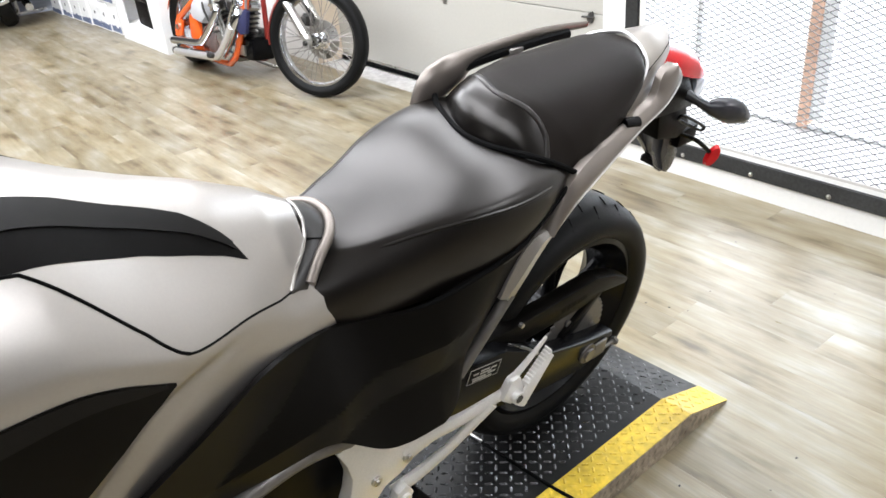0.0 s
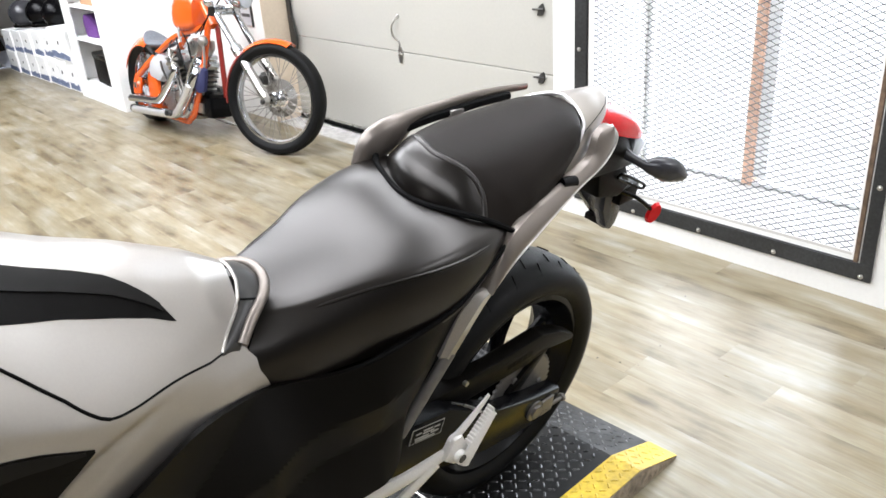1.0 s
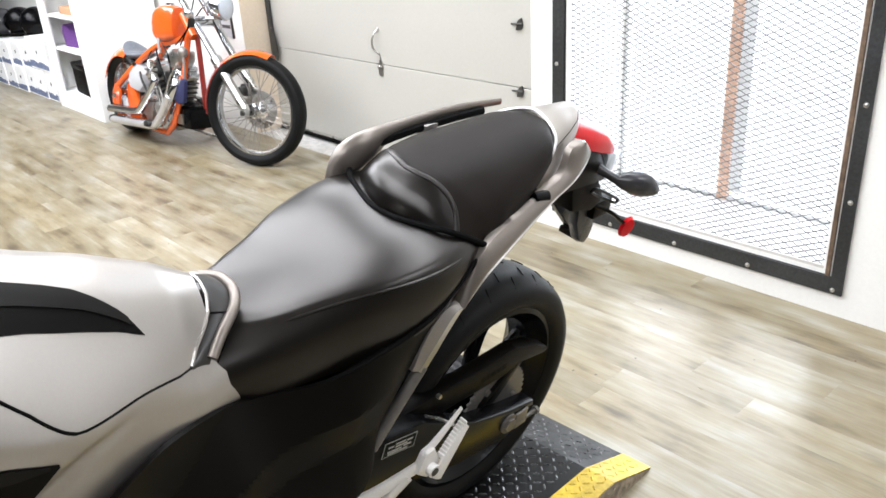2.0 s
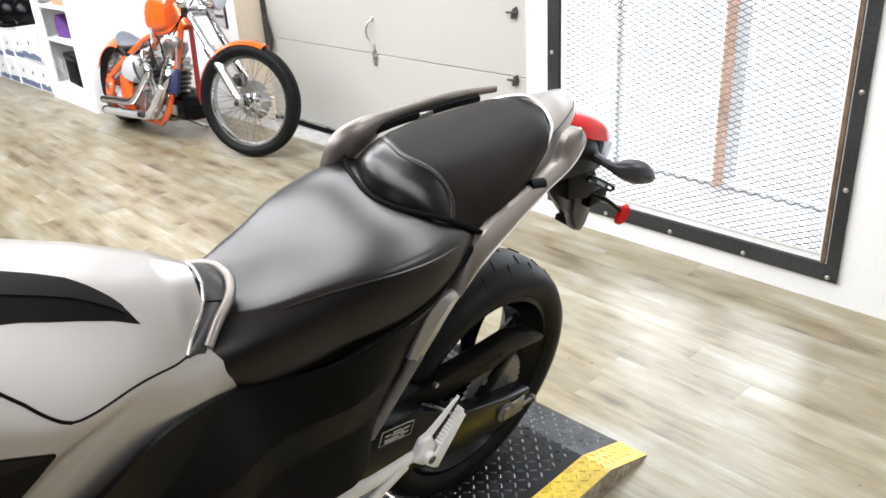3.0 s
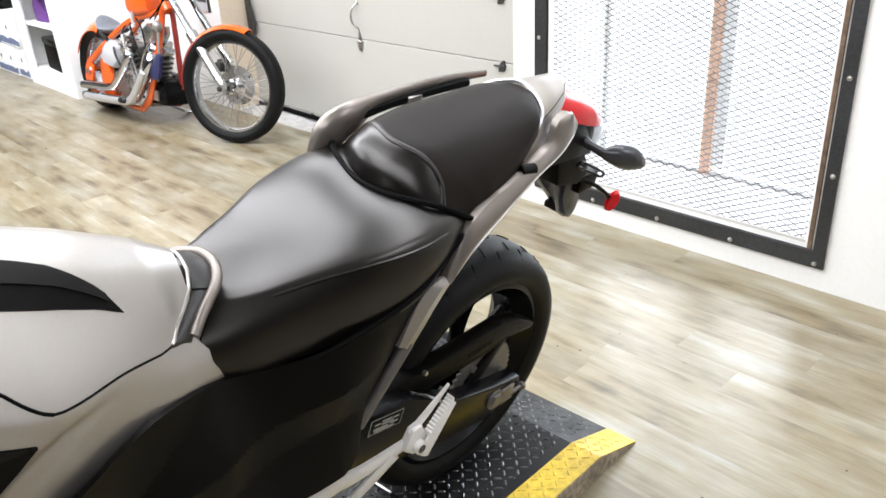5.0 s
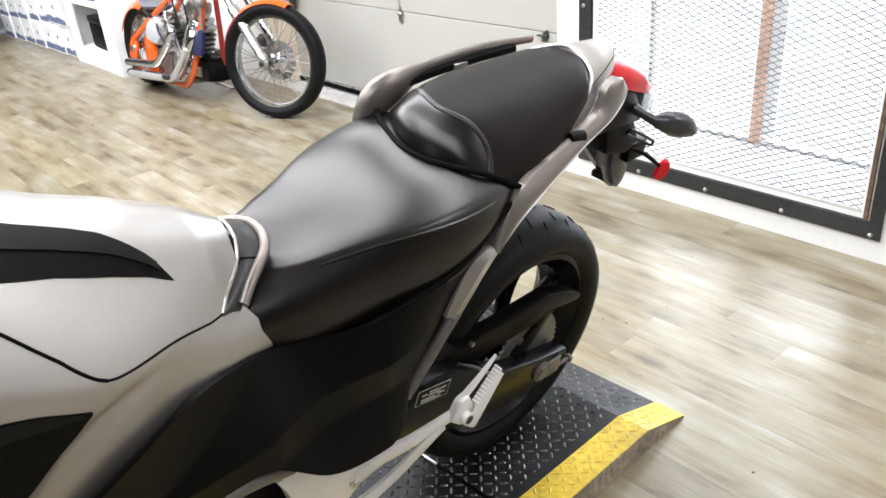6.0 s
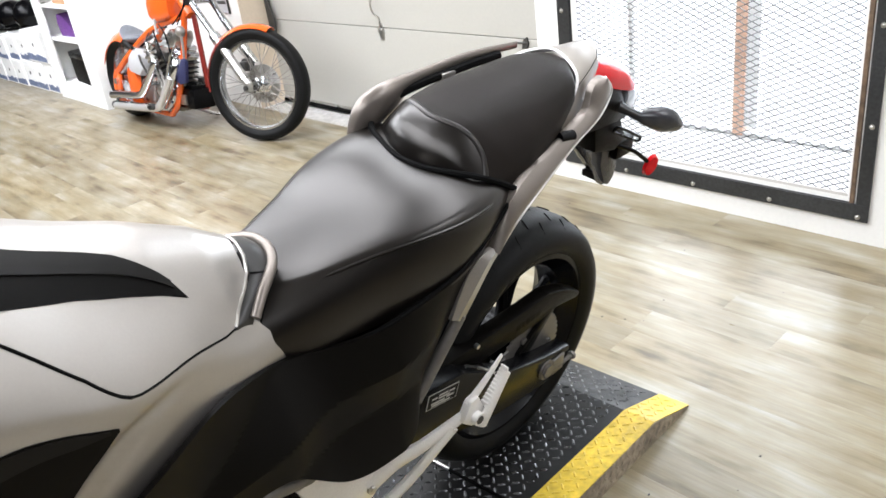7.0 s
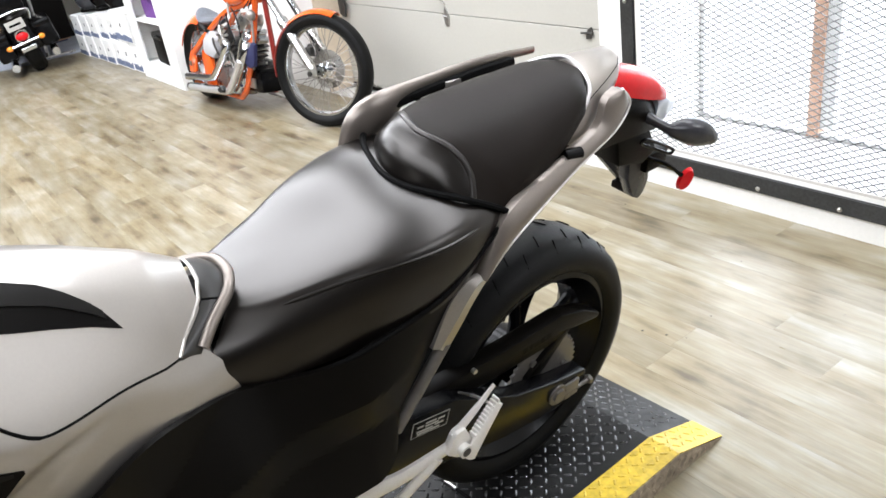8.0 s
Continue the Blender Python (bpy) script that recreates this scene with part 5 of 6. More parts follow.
RC = (0.125, 0, 0.285)
FC, FT = (1.645, 0, 0.333), 22
spoked_wheel("rear_wheel", 0.285, 0.15, chop, RC, 0, 0.205, 40, "chrome spoked rear wheel")
spoked_wheel("front_wheel", 0.333, 0.094, chop, FC, FT, 0.268, 44, "tall chrome spoked front wheel")
part("rear_fender", fender(0.312, 0.18, 76, 163, 0.065, RC, 0), ORANGE, chop, "glossy orange rear fender")
ff = part("front_fender", fender(0.353, 0.094, 70, 126, 0.024, FC, FT), ORANGE, chop, "glossy orange front fender")
part("fender_lining", fender(0.351, 0.090, 125, 188, 0.024, FC, FT), DARK_RED, ff, "dark red rear half of the fender")
steered = Matrix.Translation(FC) @ Matrix.Rotation(radians(FT), 4, "Z")
b = lathe(bmesh.new(), [(0.046, 0.055), (0.046, 0.115), (0.051, 0.115), (0.051, 0.055)], 40, axis="y")
bmesh.ops.transform(b, matrix=steered, verts=b.verts[:])
part("brake_disc", b, STEEL, chop, "bare steel brake disc")
for k in range(8):
    a = 2 * math.pi * k / 8
    b = disc(bmesh.new(), (0.034 * math.cos(a), -0.056, 0.034 * math.sin(a)), 0.006, 0.008, "y", 6)
    bmesh.ops.transform(b, matrix=steered, verts=b.verts[:])
    part("hub_bolt", b, DARK_STEEL, chop, smooth=False)
b = box(bmesh.new(), -0.115, -0.055, 0.005, 0.055, 0.075, 0.150, 0.014)
box(b, -0.105, -0.065, -0.03, 0.012, 0.09, 0.135, 0.008)
bmesh.ops.transform(b, matrix=steered, verts=b.verts[:])
part("brake_caliper", b, DARK_STEEL, chop, "dark cast brake caliper")

# frame
TUBE_R = 0.0205
part("frame_backbone", tube(bmesh.new(), [(0.98, 0, 0.735), (0.80, -0.01, 0.685), (0.56, -0.035, 0.625), (0.36, -0.075, 0.50), (0.19, -0.105, 0.375), (0.10, -0.115, 0.30), (0.075, -0.115, 0.20)], TUBE_R, 12, 5), ORANGE, chop, "orange frame tube")
part("frame_backbone", tube(bmesh.new(), [(0.56, 0.035, 0.625), (0.36, 0.075, 0.50), (0.19, 0.105, 0.375), (0.10, 0.115, 0.30)], TUBE_R, 12, 5), ORANGE, chop, "orange frame tube")
part("down_tube", tube(bmesh.new(), [(0.955, -0.015, 0.76), (0.948, -0.055, 0.52), (0.925, -0.085, 0.34), (0.865, -0.10, 0.17), (0.80, -0.105, 0.105), (0.70, -0.105, 0.085), (0.12, -0.115, 0.12)], TUBE_R, 12, 5), ORANGE, chop, "orange frame down tube")
# far side of the orange frame; its shade is put into a dark red
part("down_tube", tube(bmesh.new(), [(0.985, 0.02, 0.76), (1.005, 0.03, 0.52), (1.012, 0.045, 0.24), (0.97, 0.055, 0.175), (0.85, 0.08, 0.115), (0.12, 0.115, 0.12)], 0.0175, 12, 5), DARK_RED, chop, "far down tube, dark red for the shade on it")
part("neck", tube(bmesh.new(), [(0.995, 0, 0.715), (0.875, 0, 0.85)], 0.031, 16, 1), ORANGE, chop, "orange steering neck")
part("axle_plate", prism(bmesh.new(), [(0.06, 0.19), (0.15, 0.20), (0.17, 0.30), (0.10, 0.345), (0.06, 0.29)], "y", -0.125, -0.108, 0.005), ORANGE, chop, "orange axle plate")
part("axle_nut", disc(bmesh.new(), (0.125, -0.135, 0.262), 0.021, 0.022, "y", 6), CHROME, chop, smooth=False)
b = bmesh.new()
prism(b, [(0.21, 0.115), (0.36, 0.115), (0.355, 0.24), (0.30, 0.335), (0.205, 0.36), (0.185, 0.30)], "y", -0.085, 0.085, 0.014)
part("battery_box", b, ORANGE, chop, "orange battery box")
b = bmesh.new()
prism(b, [(0.25, 0.335), (0.40, 0.305), (0.47, 0.36), (0.46, 0.455), (0.38, 0.505), (0.27, 0.45)], "y", -0.105, 0.105, 0.032)
oil = part("oil_tank", b, GREY_PALE, chop, "pale metal oil tank")
part("oil_cap", disc(bmesh.new(), (0.36, -0.09, 0.498), 0.024, 0.02, "z", 16), CHROME, oil)

# fuel tank: rounded in section, taller and narrower to the front
b = bmesh.new()
rows = []
for i in range(15):
    f = i / 14
    fill = max(0.05, math.sin(math.pi * min(max(f, 0.0), 1.0)) ** 0.17) if 0 < f < 1 else 0.05
    cx = 0.560 + 0.275 * f
    half = (0.092 - 0.022 * f) * fill
    low, high = 0.800 - (0.142 - 0.02 * f) * fill, 0.800 + (0.088 + 0.028 * f) * fill
    ring = []
    for k in range(24):
        a = 2 * math.pi * k / 24
        ca, sa = math.cos(a), math.sin(a)
        u, w = math.copysign(abs(ca) ** 0.5, ca), math.copysign(abs(sa) ** 0.55, sa)
        ring.append(b.verts.new((cx, half * u * (1 - 0.16 * max(0, w)), (low + high) / 2 + (high - low) / 2 * w)))
    rows.append(ring)
grid_faces(b, rows, close=True)
b.faces.new(rows[0][::-1])
b.faces.new(rows[-1])
tank = part("fuel_tank", b, ORANGE, chop, "glossy orange fuel tank")
part("tank_cap", disc(bmesh.new(), (0.72, 0, 0.905), 0.03, 0.022, "z", 20), CHROME, tank)
part("tank_bracket", boxed(0.56, 0.64, -0.03, 0.03, 0.625, 0.70, 0.008), DARK_STEEL, tank)
part("fuel_tap", tube(bmesh.new(), [(0.66, -0.06, 0.70), (0.665, -0.075, 0.65), (0.70, -0.08, 0.60)], [0.011, 0.009, 0.007], 8, 3), SILVER_DULL, tank)

# solo seat: a scooped pan, raised at the back
b = bmesh.new()
ball(b, (0.275, 0, 0.552), 0.155, 0.105, 0.030, 28, 14)
for v in b.verts:
    f = (v.co.x - 0.275) / 0.155
    v.co.z += 0.080 * max(0, -f) ** 1.6 + 0.018 * max(0, f) ** 2 - 0.010 * (1 - min(1, abs(v.co.y) / 0.08)) * (1 - abs(f))
    v.co.y *= 1 - 0.38 * max(0, f) ** 1.5
seat = part("solo_seat", b, LEATHER_GREY, chop, "grey leather solo seat")
for s in (-1, 1):
    b = bmesh.new()
    for k in range(6):
        disc(b, (0.13, s * 0.06, 0.455 + 0.011 * k), 0.019, 0.006, "z", 12)
    part("seat_spring", b, CHROME, seat, smooth=False)

# V-twin engine
eng = part("crankcase", prism(bmesh.new(), [(0.56, 0.115), (0.82, 0.10), (0.905, 0.16), (0.89, 0.25), (0.80, 0.31), (0.64, 0.31), (0.55, 0.235)], "y", -0.075, 0.085, 0.018), STEEL, chop, "polished V-twin engine")
b = lathe(bmesh.new(), [(-0.125, 0.0), (-0.125, 0.045), (-0.116, 0.066), (-0.097, 0.078), (-0.07, 0.078)], 28, (0.775, 0, 0.215), "y", closed=False)
cam = part("cam_cover", b, CHROME, eng, "chrome cam cover")
for k in range(6):
    a = 2 * math.pi * k / 6 + 0.3
    part("cover_bolt", disc(bmesh.new(), (0.775 + 0.063 * math.cos(a), -0.120, 0.215 + 0.063 * math.sin(a)), 0.0085, 0.010, "y", 6), STEEL, cam, smooth=False)
b = lathe(bmesh.new(), [(-0.115, 0.0), (-0.115, 0.03), (-0.107, 0.044), (-0.07, 0.048)], 20, (0.655, 0, 0.235), "y", closed=False)
part("oil_pump", b, STEEL, eng, "bare metal oil pump")
part("gearbox", prism(bmesh.new(), [(0.38, 0.125), (0.54, 0.125), (0.56, 0.26), (0.50, 0.305), (0.40, 0.29), (0.37, 0.21)], "y", -0.09, 0.085, 0.02), STEEL, eng, "polished gearbox")
for lean, x0 in ((-21, 0.675), (21, 0.775)):
    m = Matrix.Translation((x0, 0, 0.27)) @ Matrix.Rotation(radians(lean), 4, "Y")
    cyl = part("cylinder", box(bmesh.new(), -0.045, 0.045, -0.05, 0.05, 0, 0.24, 0.015, m), DARK_STEEL, eng, "dark finned cylinder")
    for k in range(10):
        part("fin", box(bmesh.new(), -0.066, 0.066, -0.074, 0.074, 0.014 + 0.0175 * k, 0.0205 + 0.0175 * k, 0.002, m), DARK_STEEL if k % 2 else STEEL, cyl, smooth=False)
    b = box(bmesh.new(), -0.068, 0.068, -0.078, 0.070, 0.195, 0.245, 0.016, m)
    box(b, -0.055, 0.055, -0.068, 0.060, 0.240, 0.290, 0.020, m)
    rocker = part("rocker_cover", b, CHROME, cyl, "chrome rocker cover")
    for d in (-0.045, 0, 0.045):
        part("cover_bolt", box(bmesh.new(), d - 0.007, d + 0.007, -0.087, -0.074, 0.212, 0.226, 0.002, m), STEEL, rocker, smooth=False)
    for d in (-0.022, 0.022):
        part("pushrod_tube", tube(bmesh.new(), [m @ Vector((d, -0.088, 0.20)), Vector((0.725 + 0.32 * (x0 - 0.725) + d, -0.098, 0.265))], [0.011, 0.008], 8, 1), SILVER_DULL, cyl)

# round air cleaner with radial ribs
AX, AZ = 0.69, 0.485
b = lathe(bmesh.new(), [(-0.10, 0.0), (-0.10, 0.052), (-0.108, 0.058), (-0.145, 0.058), (-0.150, 0.050), (-0.152, 0.0)], 28, (AX, 0, AZ), "y", closed=False)
air = part("air_cleaner", b, DARK_STEEL, eng, "round chrome air cleaner with radial ribs")
for k in range(11):
    a = 2 * math.pi * k / 11 + 0.2
    p0 = Vector((AX + 0.016 * math.cos(a), -0.160, AZ + 0.016 * math.sin(a)))
    p1 = Vector((AX + 0.070 * math.cos(a), -0.150, AZ + 0.070 * math.sin(a)))
    part("rib", tube(bmesh.new(), [p0, p1], [0.0055, 0.0105], 8, 1), STEEL, air)
part("air_cleaner_boss", disc(bmesh.new(), (AX, -0.160, AZ), 0.019, 0.024, "y", 16), CHROME, air)
part("carburettor", boxed(0.66, 0.75, -0.10, -0.03, 0.425, 0.515, 0.02), STEEL, eng)
b = bmesh.new()
prism(b, [(0.82, 0.53), (0.90, 0.515), (0.955, 0.565), (0.95, 0.625), (0.88, 0.64), (0.81, 0.59)], "y", -0.105, 0.03, 0.02)
part("coil_cover", b, STEEL, eng, "pale polished coil cover")
b = ball(bmesh.new(), (0.985, -0.085, 0.625), 0.036, 0.030, 0.036, 18, 12)
part("horn_cover", b, SILVER_DULL, eng, "pale domed horn cover")

# exhaust pipes
part("exhaust_pipe", tube(bmesh.new(), [(0.63, -0.07, 0.455), (0.685, -0.125, 0.452), (0.725, -0.148, 0.425), (0.665, -0.155, 0.345), (0.58, -0.155, 0.265), (0.50, -0.155, 0.205), (0.42, -0.155, 0.188), (0.30, -0.155, 0.182), (0.07, -0.155, 0.165)], 0.027, 16, 6), CHROME, chop, "chrome exhaust pipe")
part("exhaust_pipe", tube(bmesh.new(), [(0.86, -0.07, 0.46), (0.945, -0.115, 0.445), (0.95, -0.14, 0.39), (0.885, -0.155, 0.29), (0.80, -0.158, 0.185), (0.73, -0.16, 0.138), (0.60, -0.16, 0.125), (0.10, -0.16, 0.098)], 0.029, 16, 6), CHROME, chop, "chrome exhaust pipe")
part("heat_shield", tube(bmesh.new(), [(0.925, -0.168, 0.345), (0.87, -0.178, 0.262), (0.80, -0.182, 0.18), (0.735, -0.184, 0.138), (0.60, -0.184, 0.122), (0.16, -0.184, 0.100)], 0.024, 12, 5), SILVER_BRIGHT, chop, "pale chrome heat shield")
for x, z in ((0.62, 0.124), (0.34, 0.110)):
    part("pipe_clamp", lathe(bmesh.new(), [(-0.008, 0.029), (-0.008, 0.033), (0.008, 0.033), (0.008, 0.029)], 20, (x, -0.16, z), "x"), STEEL, chop)
peg = part("foot_peg", tube(bmesh.new(), [(0.70, -0.16, 0.135), (0.755, -0.25, 0.155)], 0.013, 10, 1), CHROME, chop, "chrome foot peg")
for k in range(5):
    part("rubber_ring", tube(bmesh.new(), [(0.717 + 0.008 * k, -0.188 - 0.0131 * k, 0.1413 + 0.003 * k), (0.720 + 0.008 * k, -0.193 - 0.0131 * k, 0.1424 + 0.003 * k)], 0.020, 12, 1), DARK_STEEL, peg, smooth=False)
part("brake_pedal", tube(bmesh.new(), [(0.74, -0.15, 0.12), (0.86, -0.17, 0.14), (0.93, -0.18, 0.19)], 0.009, 8, 4), CHROME, chop)

# front lower box, cloth bag, side stand
b = boxed(0.845, 1.035, -0.085, 0.075, 0.135, 0.265, 0.014)
regulator = part("regulator_box", b, BLACK_GLOSS, chop, "black finned regulator box")
for k in range(6):
    part("fin", boxed(0.855 + 0.030 * k, 0.863 + 0.030 * k, -0.08, 0.07, 0.262, 0.285, 0.002), BLACK_GLOSS, regulator, smooth=False)
part("regulator_plate", boxed(0.87, 0.955, -0.096, -0.084, 0.16, 0.225, 0.004), STEEL, regulator, "bare steel plate")
b = bmesh.new()
prism(b, [(0.94, 0.325), (0.985, 0.300), (1.055, 0.315), (1.07, 0.38), (1.085, 0.455), (1.045, 0.47), (0.985, 0.40)], "y", -0.142, -0.112, 0.012)
part("cloth_bag", b, BLUE_CLOTH, chop, "dark blue cloth bag tied to the frame")
part("stand_leg", tube(bmesh.new(), [(0.74, 0.08, 0.10), (0.80, 0.20, 0.045), (0.82, 0.24, 0.038)], 0.011, 8, 3), STEEL, chop, "steel side stand")
part("control_rod", tube(bmesh.new(), [(1.0, -0.09, 0.60), (1.01, -0.10, 0.46), (0.99, -0.11, 0.29)], 0.008, 8, 4), SILVER_DULL, chop)
part("control_rod", tube(bmesh.new(), [(0.80, -0.115, 0.33), (0.87, -0.12, 0.44), (0.94, -0.11, 0.54)], 0.010, 8, 4), CHROME, chop)
for pts, r, m in (([(0.66, -0.09, 0.62), (0.76, -0.13, 0.56), (0.82, -0.12, 0.42)], 0.006, BLACK_GLOSS), ([(0.70, -0.07, 0.66), (0.86, -0.12, 0.60), (0.90, -0.12, 0.44)], 0.005, BLACK_GLOSS),
                  ([(0.84, -0.11, 0.22), (0.93, -0.13, 0.32), (0.97, -0.12, 0.44)], 0.006, DARK_STEEL), ([(0.58, -0.08, 0.60), (0.60, -0.12, 0.54), (0.66, -0.12, 0.40)], 0.005, BLACK_GLOSS),
                  ([(0.44, -0.10, 0.45), (0.52, -0.13, 0.40), (0.60, -0.12, 0.30)], 0.008, DARK_STEEL)):
    part("hose", tube(bmesh.new(), pts, r, 6, 5), m, chop, "dark hose on the engine")
part("primary_case", prism(bmesh.new(), [(0.36, 0.13), (0.88, 0.11), (0.93, 0.22), (0.86, 0.31), (0.42, 0.31), (0.33, 0.22)], "y", 0.088, 0.15, 0.02), DARK_STEEL, eng, "dark primary case")

# fork, in the steered direction
fx, fy = math.cos(radians(FT)), math.sin(radians(FT))
rake = Vector((-0.44, -0.005, 0.412))
for s in (-1, 1):
    off = Vector((fy * -s * 0.098, fx * s * 0.098, 0))
    lowp = Vector(FC) + off
    leg = part("fork_leg", tube(bmesh.new(), [lowp + rake * 0.02, lowp + rake * 0.10, lowp + rake * 0.64], [0.024, 0.0285, 0.0285], 14, 1), STEEL, chop, "polished fork slider")
    part("fork_collar", tube(bmesh.new(), [lowp + rake * 0.61, lowp + rake * 0.69], 0.034, 14, 1), CHROME, leg)
    part("fork_tube", tube(bmesh.new(), [lowp + rake * 0.64, lowp + rake * 1.72], 0.0195, 14, 1), CHROME, leg, "chrome fork tube")
    part("axle_cap", disc(bmesh.new(), lowp + off * 0.22, 0.027, 0.03, "y", 14), STEEL, leg)
    part("axle_nut", disc(bmesh.new(), lowp + off * 0.45, 0.015, 0.02, "y", 6), DARK_STEEL, leg, smooth=False)
for f in (1.18, 1.58):
    mid = Vector(FC) + rake * f
    side = Vector((fy * 0.125, -fx * 0.125, 0))
    part("triple_clamp", tube(bmesh.new(), [mid + side, mid - side], 0.034, 12, 1, flat=0.8), CHROME, chop, "chrome triple clamp")
mid = Vector(FC) + rake * 1.22
ahead = Vector((fx, fy, 0))
b = lathe(bmesh.new(), [(-0.085, 0.0), (-0.075, 0.035), (-0.045, 0.066), (0.0, 0.080), (0.04, 0.083), (0.046, 0.078), (0.048, 0.0)], 28, (0, 0, 0), "x", closed=False)
bmesh.ops.transform(b, matrix=Matrix.Translation(mid + ahead * 0.13 + Vector((0, 0, 0.075))) @ Matrix.Rotation(radians(FT), 4, "Z"), verts=b.verts[:])
lamp = part("headlight", b, CHROME, chop, "chrome headlight shell")
b = lathe(bmesh.new(), [(0.0, 0.0), (0.0, 0.070), (0.006, 0.072), (0.012, 0.060), (0.018, 0.035), (0.021, 0.0)], 28, (0.046, 0, 0), "x", closed=False)
bmesh.ops.transform(b, matrix=Matrix.Translation(mid + ahead * 0.13 + Vector((0, 0, 0.075))) @ Matrix.Rotation(radians(FT), 4, "Z"), verts=b.verts[:])
part("headlight_lens", b, CLEAR_LENS, lamp, "clear domed headlight lens")
part("headlight_bracket", tube(bmesh.new(), [mid, mid + ahead * 0.10 + Vector((0, 0, 0.01))], 0.013, 8, 1), CHROME, lamp)
for s in (-1, 1):
    at = mid + Vector((fy * -s * 0.16, fx * s * 0.16, 0.035)) + ahead * 0.02
    part("indicator", ball(bmesh.new(), at, 0.034, 0.030, 0.030, 16, 10), CHROME, chop, "chrome bullet indicator")
    part("indicator_stem", tube(bmesh.new(), [mid + Vector((fy * -s * 0.10, fx * s * 0.10, 0.0)), at], 0.008, 8, 1), CHROME, chop)
top = Vector(FC) + rake * 1.60
part("handlebar", tube(bmesh.new(), [top + Vector((-0.15, 0.36, 0.28)), top + Vector((-0.04, 0.20, 0.28)), top + Vector((0, 0.06, 0.03)), top + Vector((fy * 0.06, -fx * 0.06, 0.03)), top + Vector((0.06, -0.20, 0.28)), top + Vector((-0.02, -0.36, 0.28))], 0.0135, 10, 5), CHROME, chop, "tall chrome handlebar")
for pts in ([(0.90, -0.05, 0.66), (1.02, -0.06, 0.78), (1.06, -0.03, 0.95)], [(0.86, -0.06, 0.66), (1.00, -0.09, 0.72), (1.10, 0.0, 0.90)], [(1.12, 0.02, 0.92), (1.22, 0.05, 0.72), (1.42, 0.06, 0.52), (1.57, 0.03, 0.44)]):
    part("cable", tube(bmesh.new(), pts, 0.005, 6, 5), BLACK_GLOSS, chop)

# ---- shelf unit against the wall ----
K = 1.0
shelf = thing("shelf_unit", "white melamine shelf unit holding a black case and bags", "shelf", -6.377, 2.326, 0)
SH, SW = 2.0, 0.485
part("side_panel", boxed(-SW, -SW + 0.02, 0, 0.56, 0.0, SH, 0.002), WHITE_BOARD, shelf, smooth=False)
part("side_panel", boxed(SW - 0.02, SW, 0, 0.56, 0.0, SH, 0.002), WHITE_BOARD, shelf, smooth=False)
part("back_panel", boxed(-SW + 0.02, SW - 0.02, 0.55, 0.56, 0.0, SH), WHITE_BOARD, shelf, smooth=False)
part("face_stile", boxed(-SW + 0.021, -0.325, 0.001, 0.02, 0.0, SH, 0.002), WHITE_BOARD, shelf, smooth=False)
part("face_stile", boxed(0.285, SW - 0.021, 0.001, 0.02, 0.0, SH, 0.002), WHITE_BOARD, shelf, smooth=False)
part("plinth", boxed(-0.324, 0.284, 0.002, 0.02, 0.0, 0.132, 0.002), WHITE_BOARD, shelf, smooth=False)
for z in (0.115, 0.478, 0.738, 1.095, 1.45, 1.78, 1.975):
    part("shelf_board", boxed(-SW + 0.021, SW - 0.021, 0.021, 0.549, z, z + 0.022, 0.002), WHITE_BOARD, shelf, smooth=False)
case = thing("tool_case", "black plastic tool case standing in the shelf", "case", -6.395, 2.50, 0.137, rz=-4)
part("case_body", boxed(-0.19, 0.19, -0.12, 0.17, 0.0, 0.23, 0.024), BLACK_SOFT, case)
part("case_lid", boxed(-0.193, 0.193, -0.123, 0.173, 0.20, 0.25, 0.014), BLACK_GLOSS, case, "dark glossy lid")
part("case_handle", tube(bmesh.new(), [(-0.07, 0.0, 0.245), (-0.06, 0.0, 0.285), (0.06, 0.0, 0.285), (0.07, 0.0, 0.245)], 0.012, 8, 4), BLACK_GLOSS, case)
part("yellow_label", boxed(-0.194, -0.1905, -0.07, 0.035, 0.025, 0.1), YELLOW, case, "small yellow label", smooth=False)
pouch = thing("purple_pouch", "dark purple cloth pouch leaning in the shelf", "pouch", -6.52, 2.47, 0.50, rz=5)
b = bmesh.new()
prism(b, [(-0.11, 0.0), (0.11, 0.0), (0.09, 0.085), (-0.01, 0.165), (-0.10, 0.18), (-0.13, 0.11)], "y", -0.06, 0.07, 0.018)
part("pouch_body", b, PURPLE, pouch)
carton = thing("white_carton", "small white carton on the shelf beside a purple pouch", "box", -6.24, 2.55, 0.50, rz=-4)
part("carton_body", boxed(-0.125, 0.125, -0.1, 0.12, 0.0, 0.185, 0.003), CARDBOARD, carton, smooth=False)
part("carton_flap", boxed(-0.126, 0.126, -0.101, 0.121, 0.1855, 0.19, 0.001), CARDBOARD, carton, smooth=False)
packet = thing("brown_packet", "brown paper packet on the upper shelf", "packet", -6.4, 2.49, 0.76)
part("packet_body", boxed(-0.16, 0.14, -0.1, 0.14, 0.0, 0.06, 0.012), RUST_PAPER, packet)

# ---- stacked storage boxes with helmets on them ----
rng = random.Random(3)


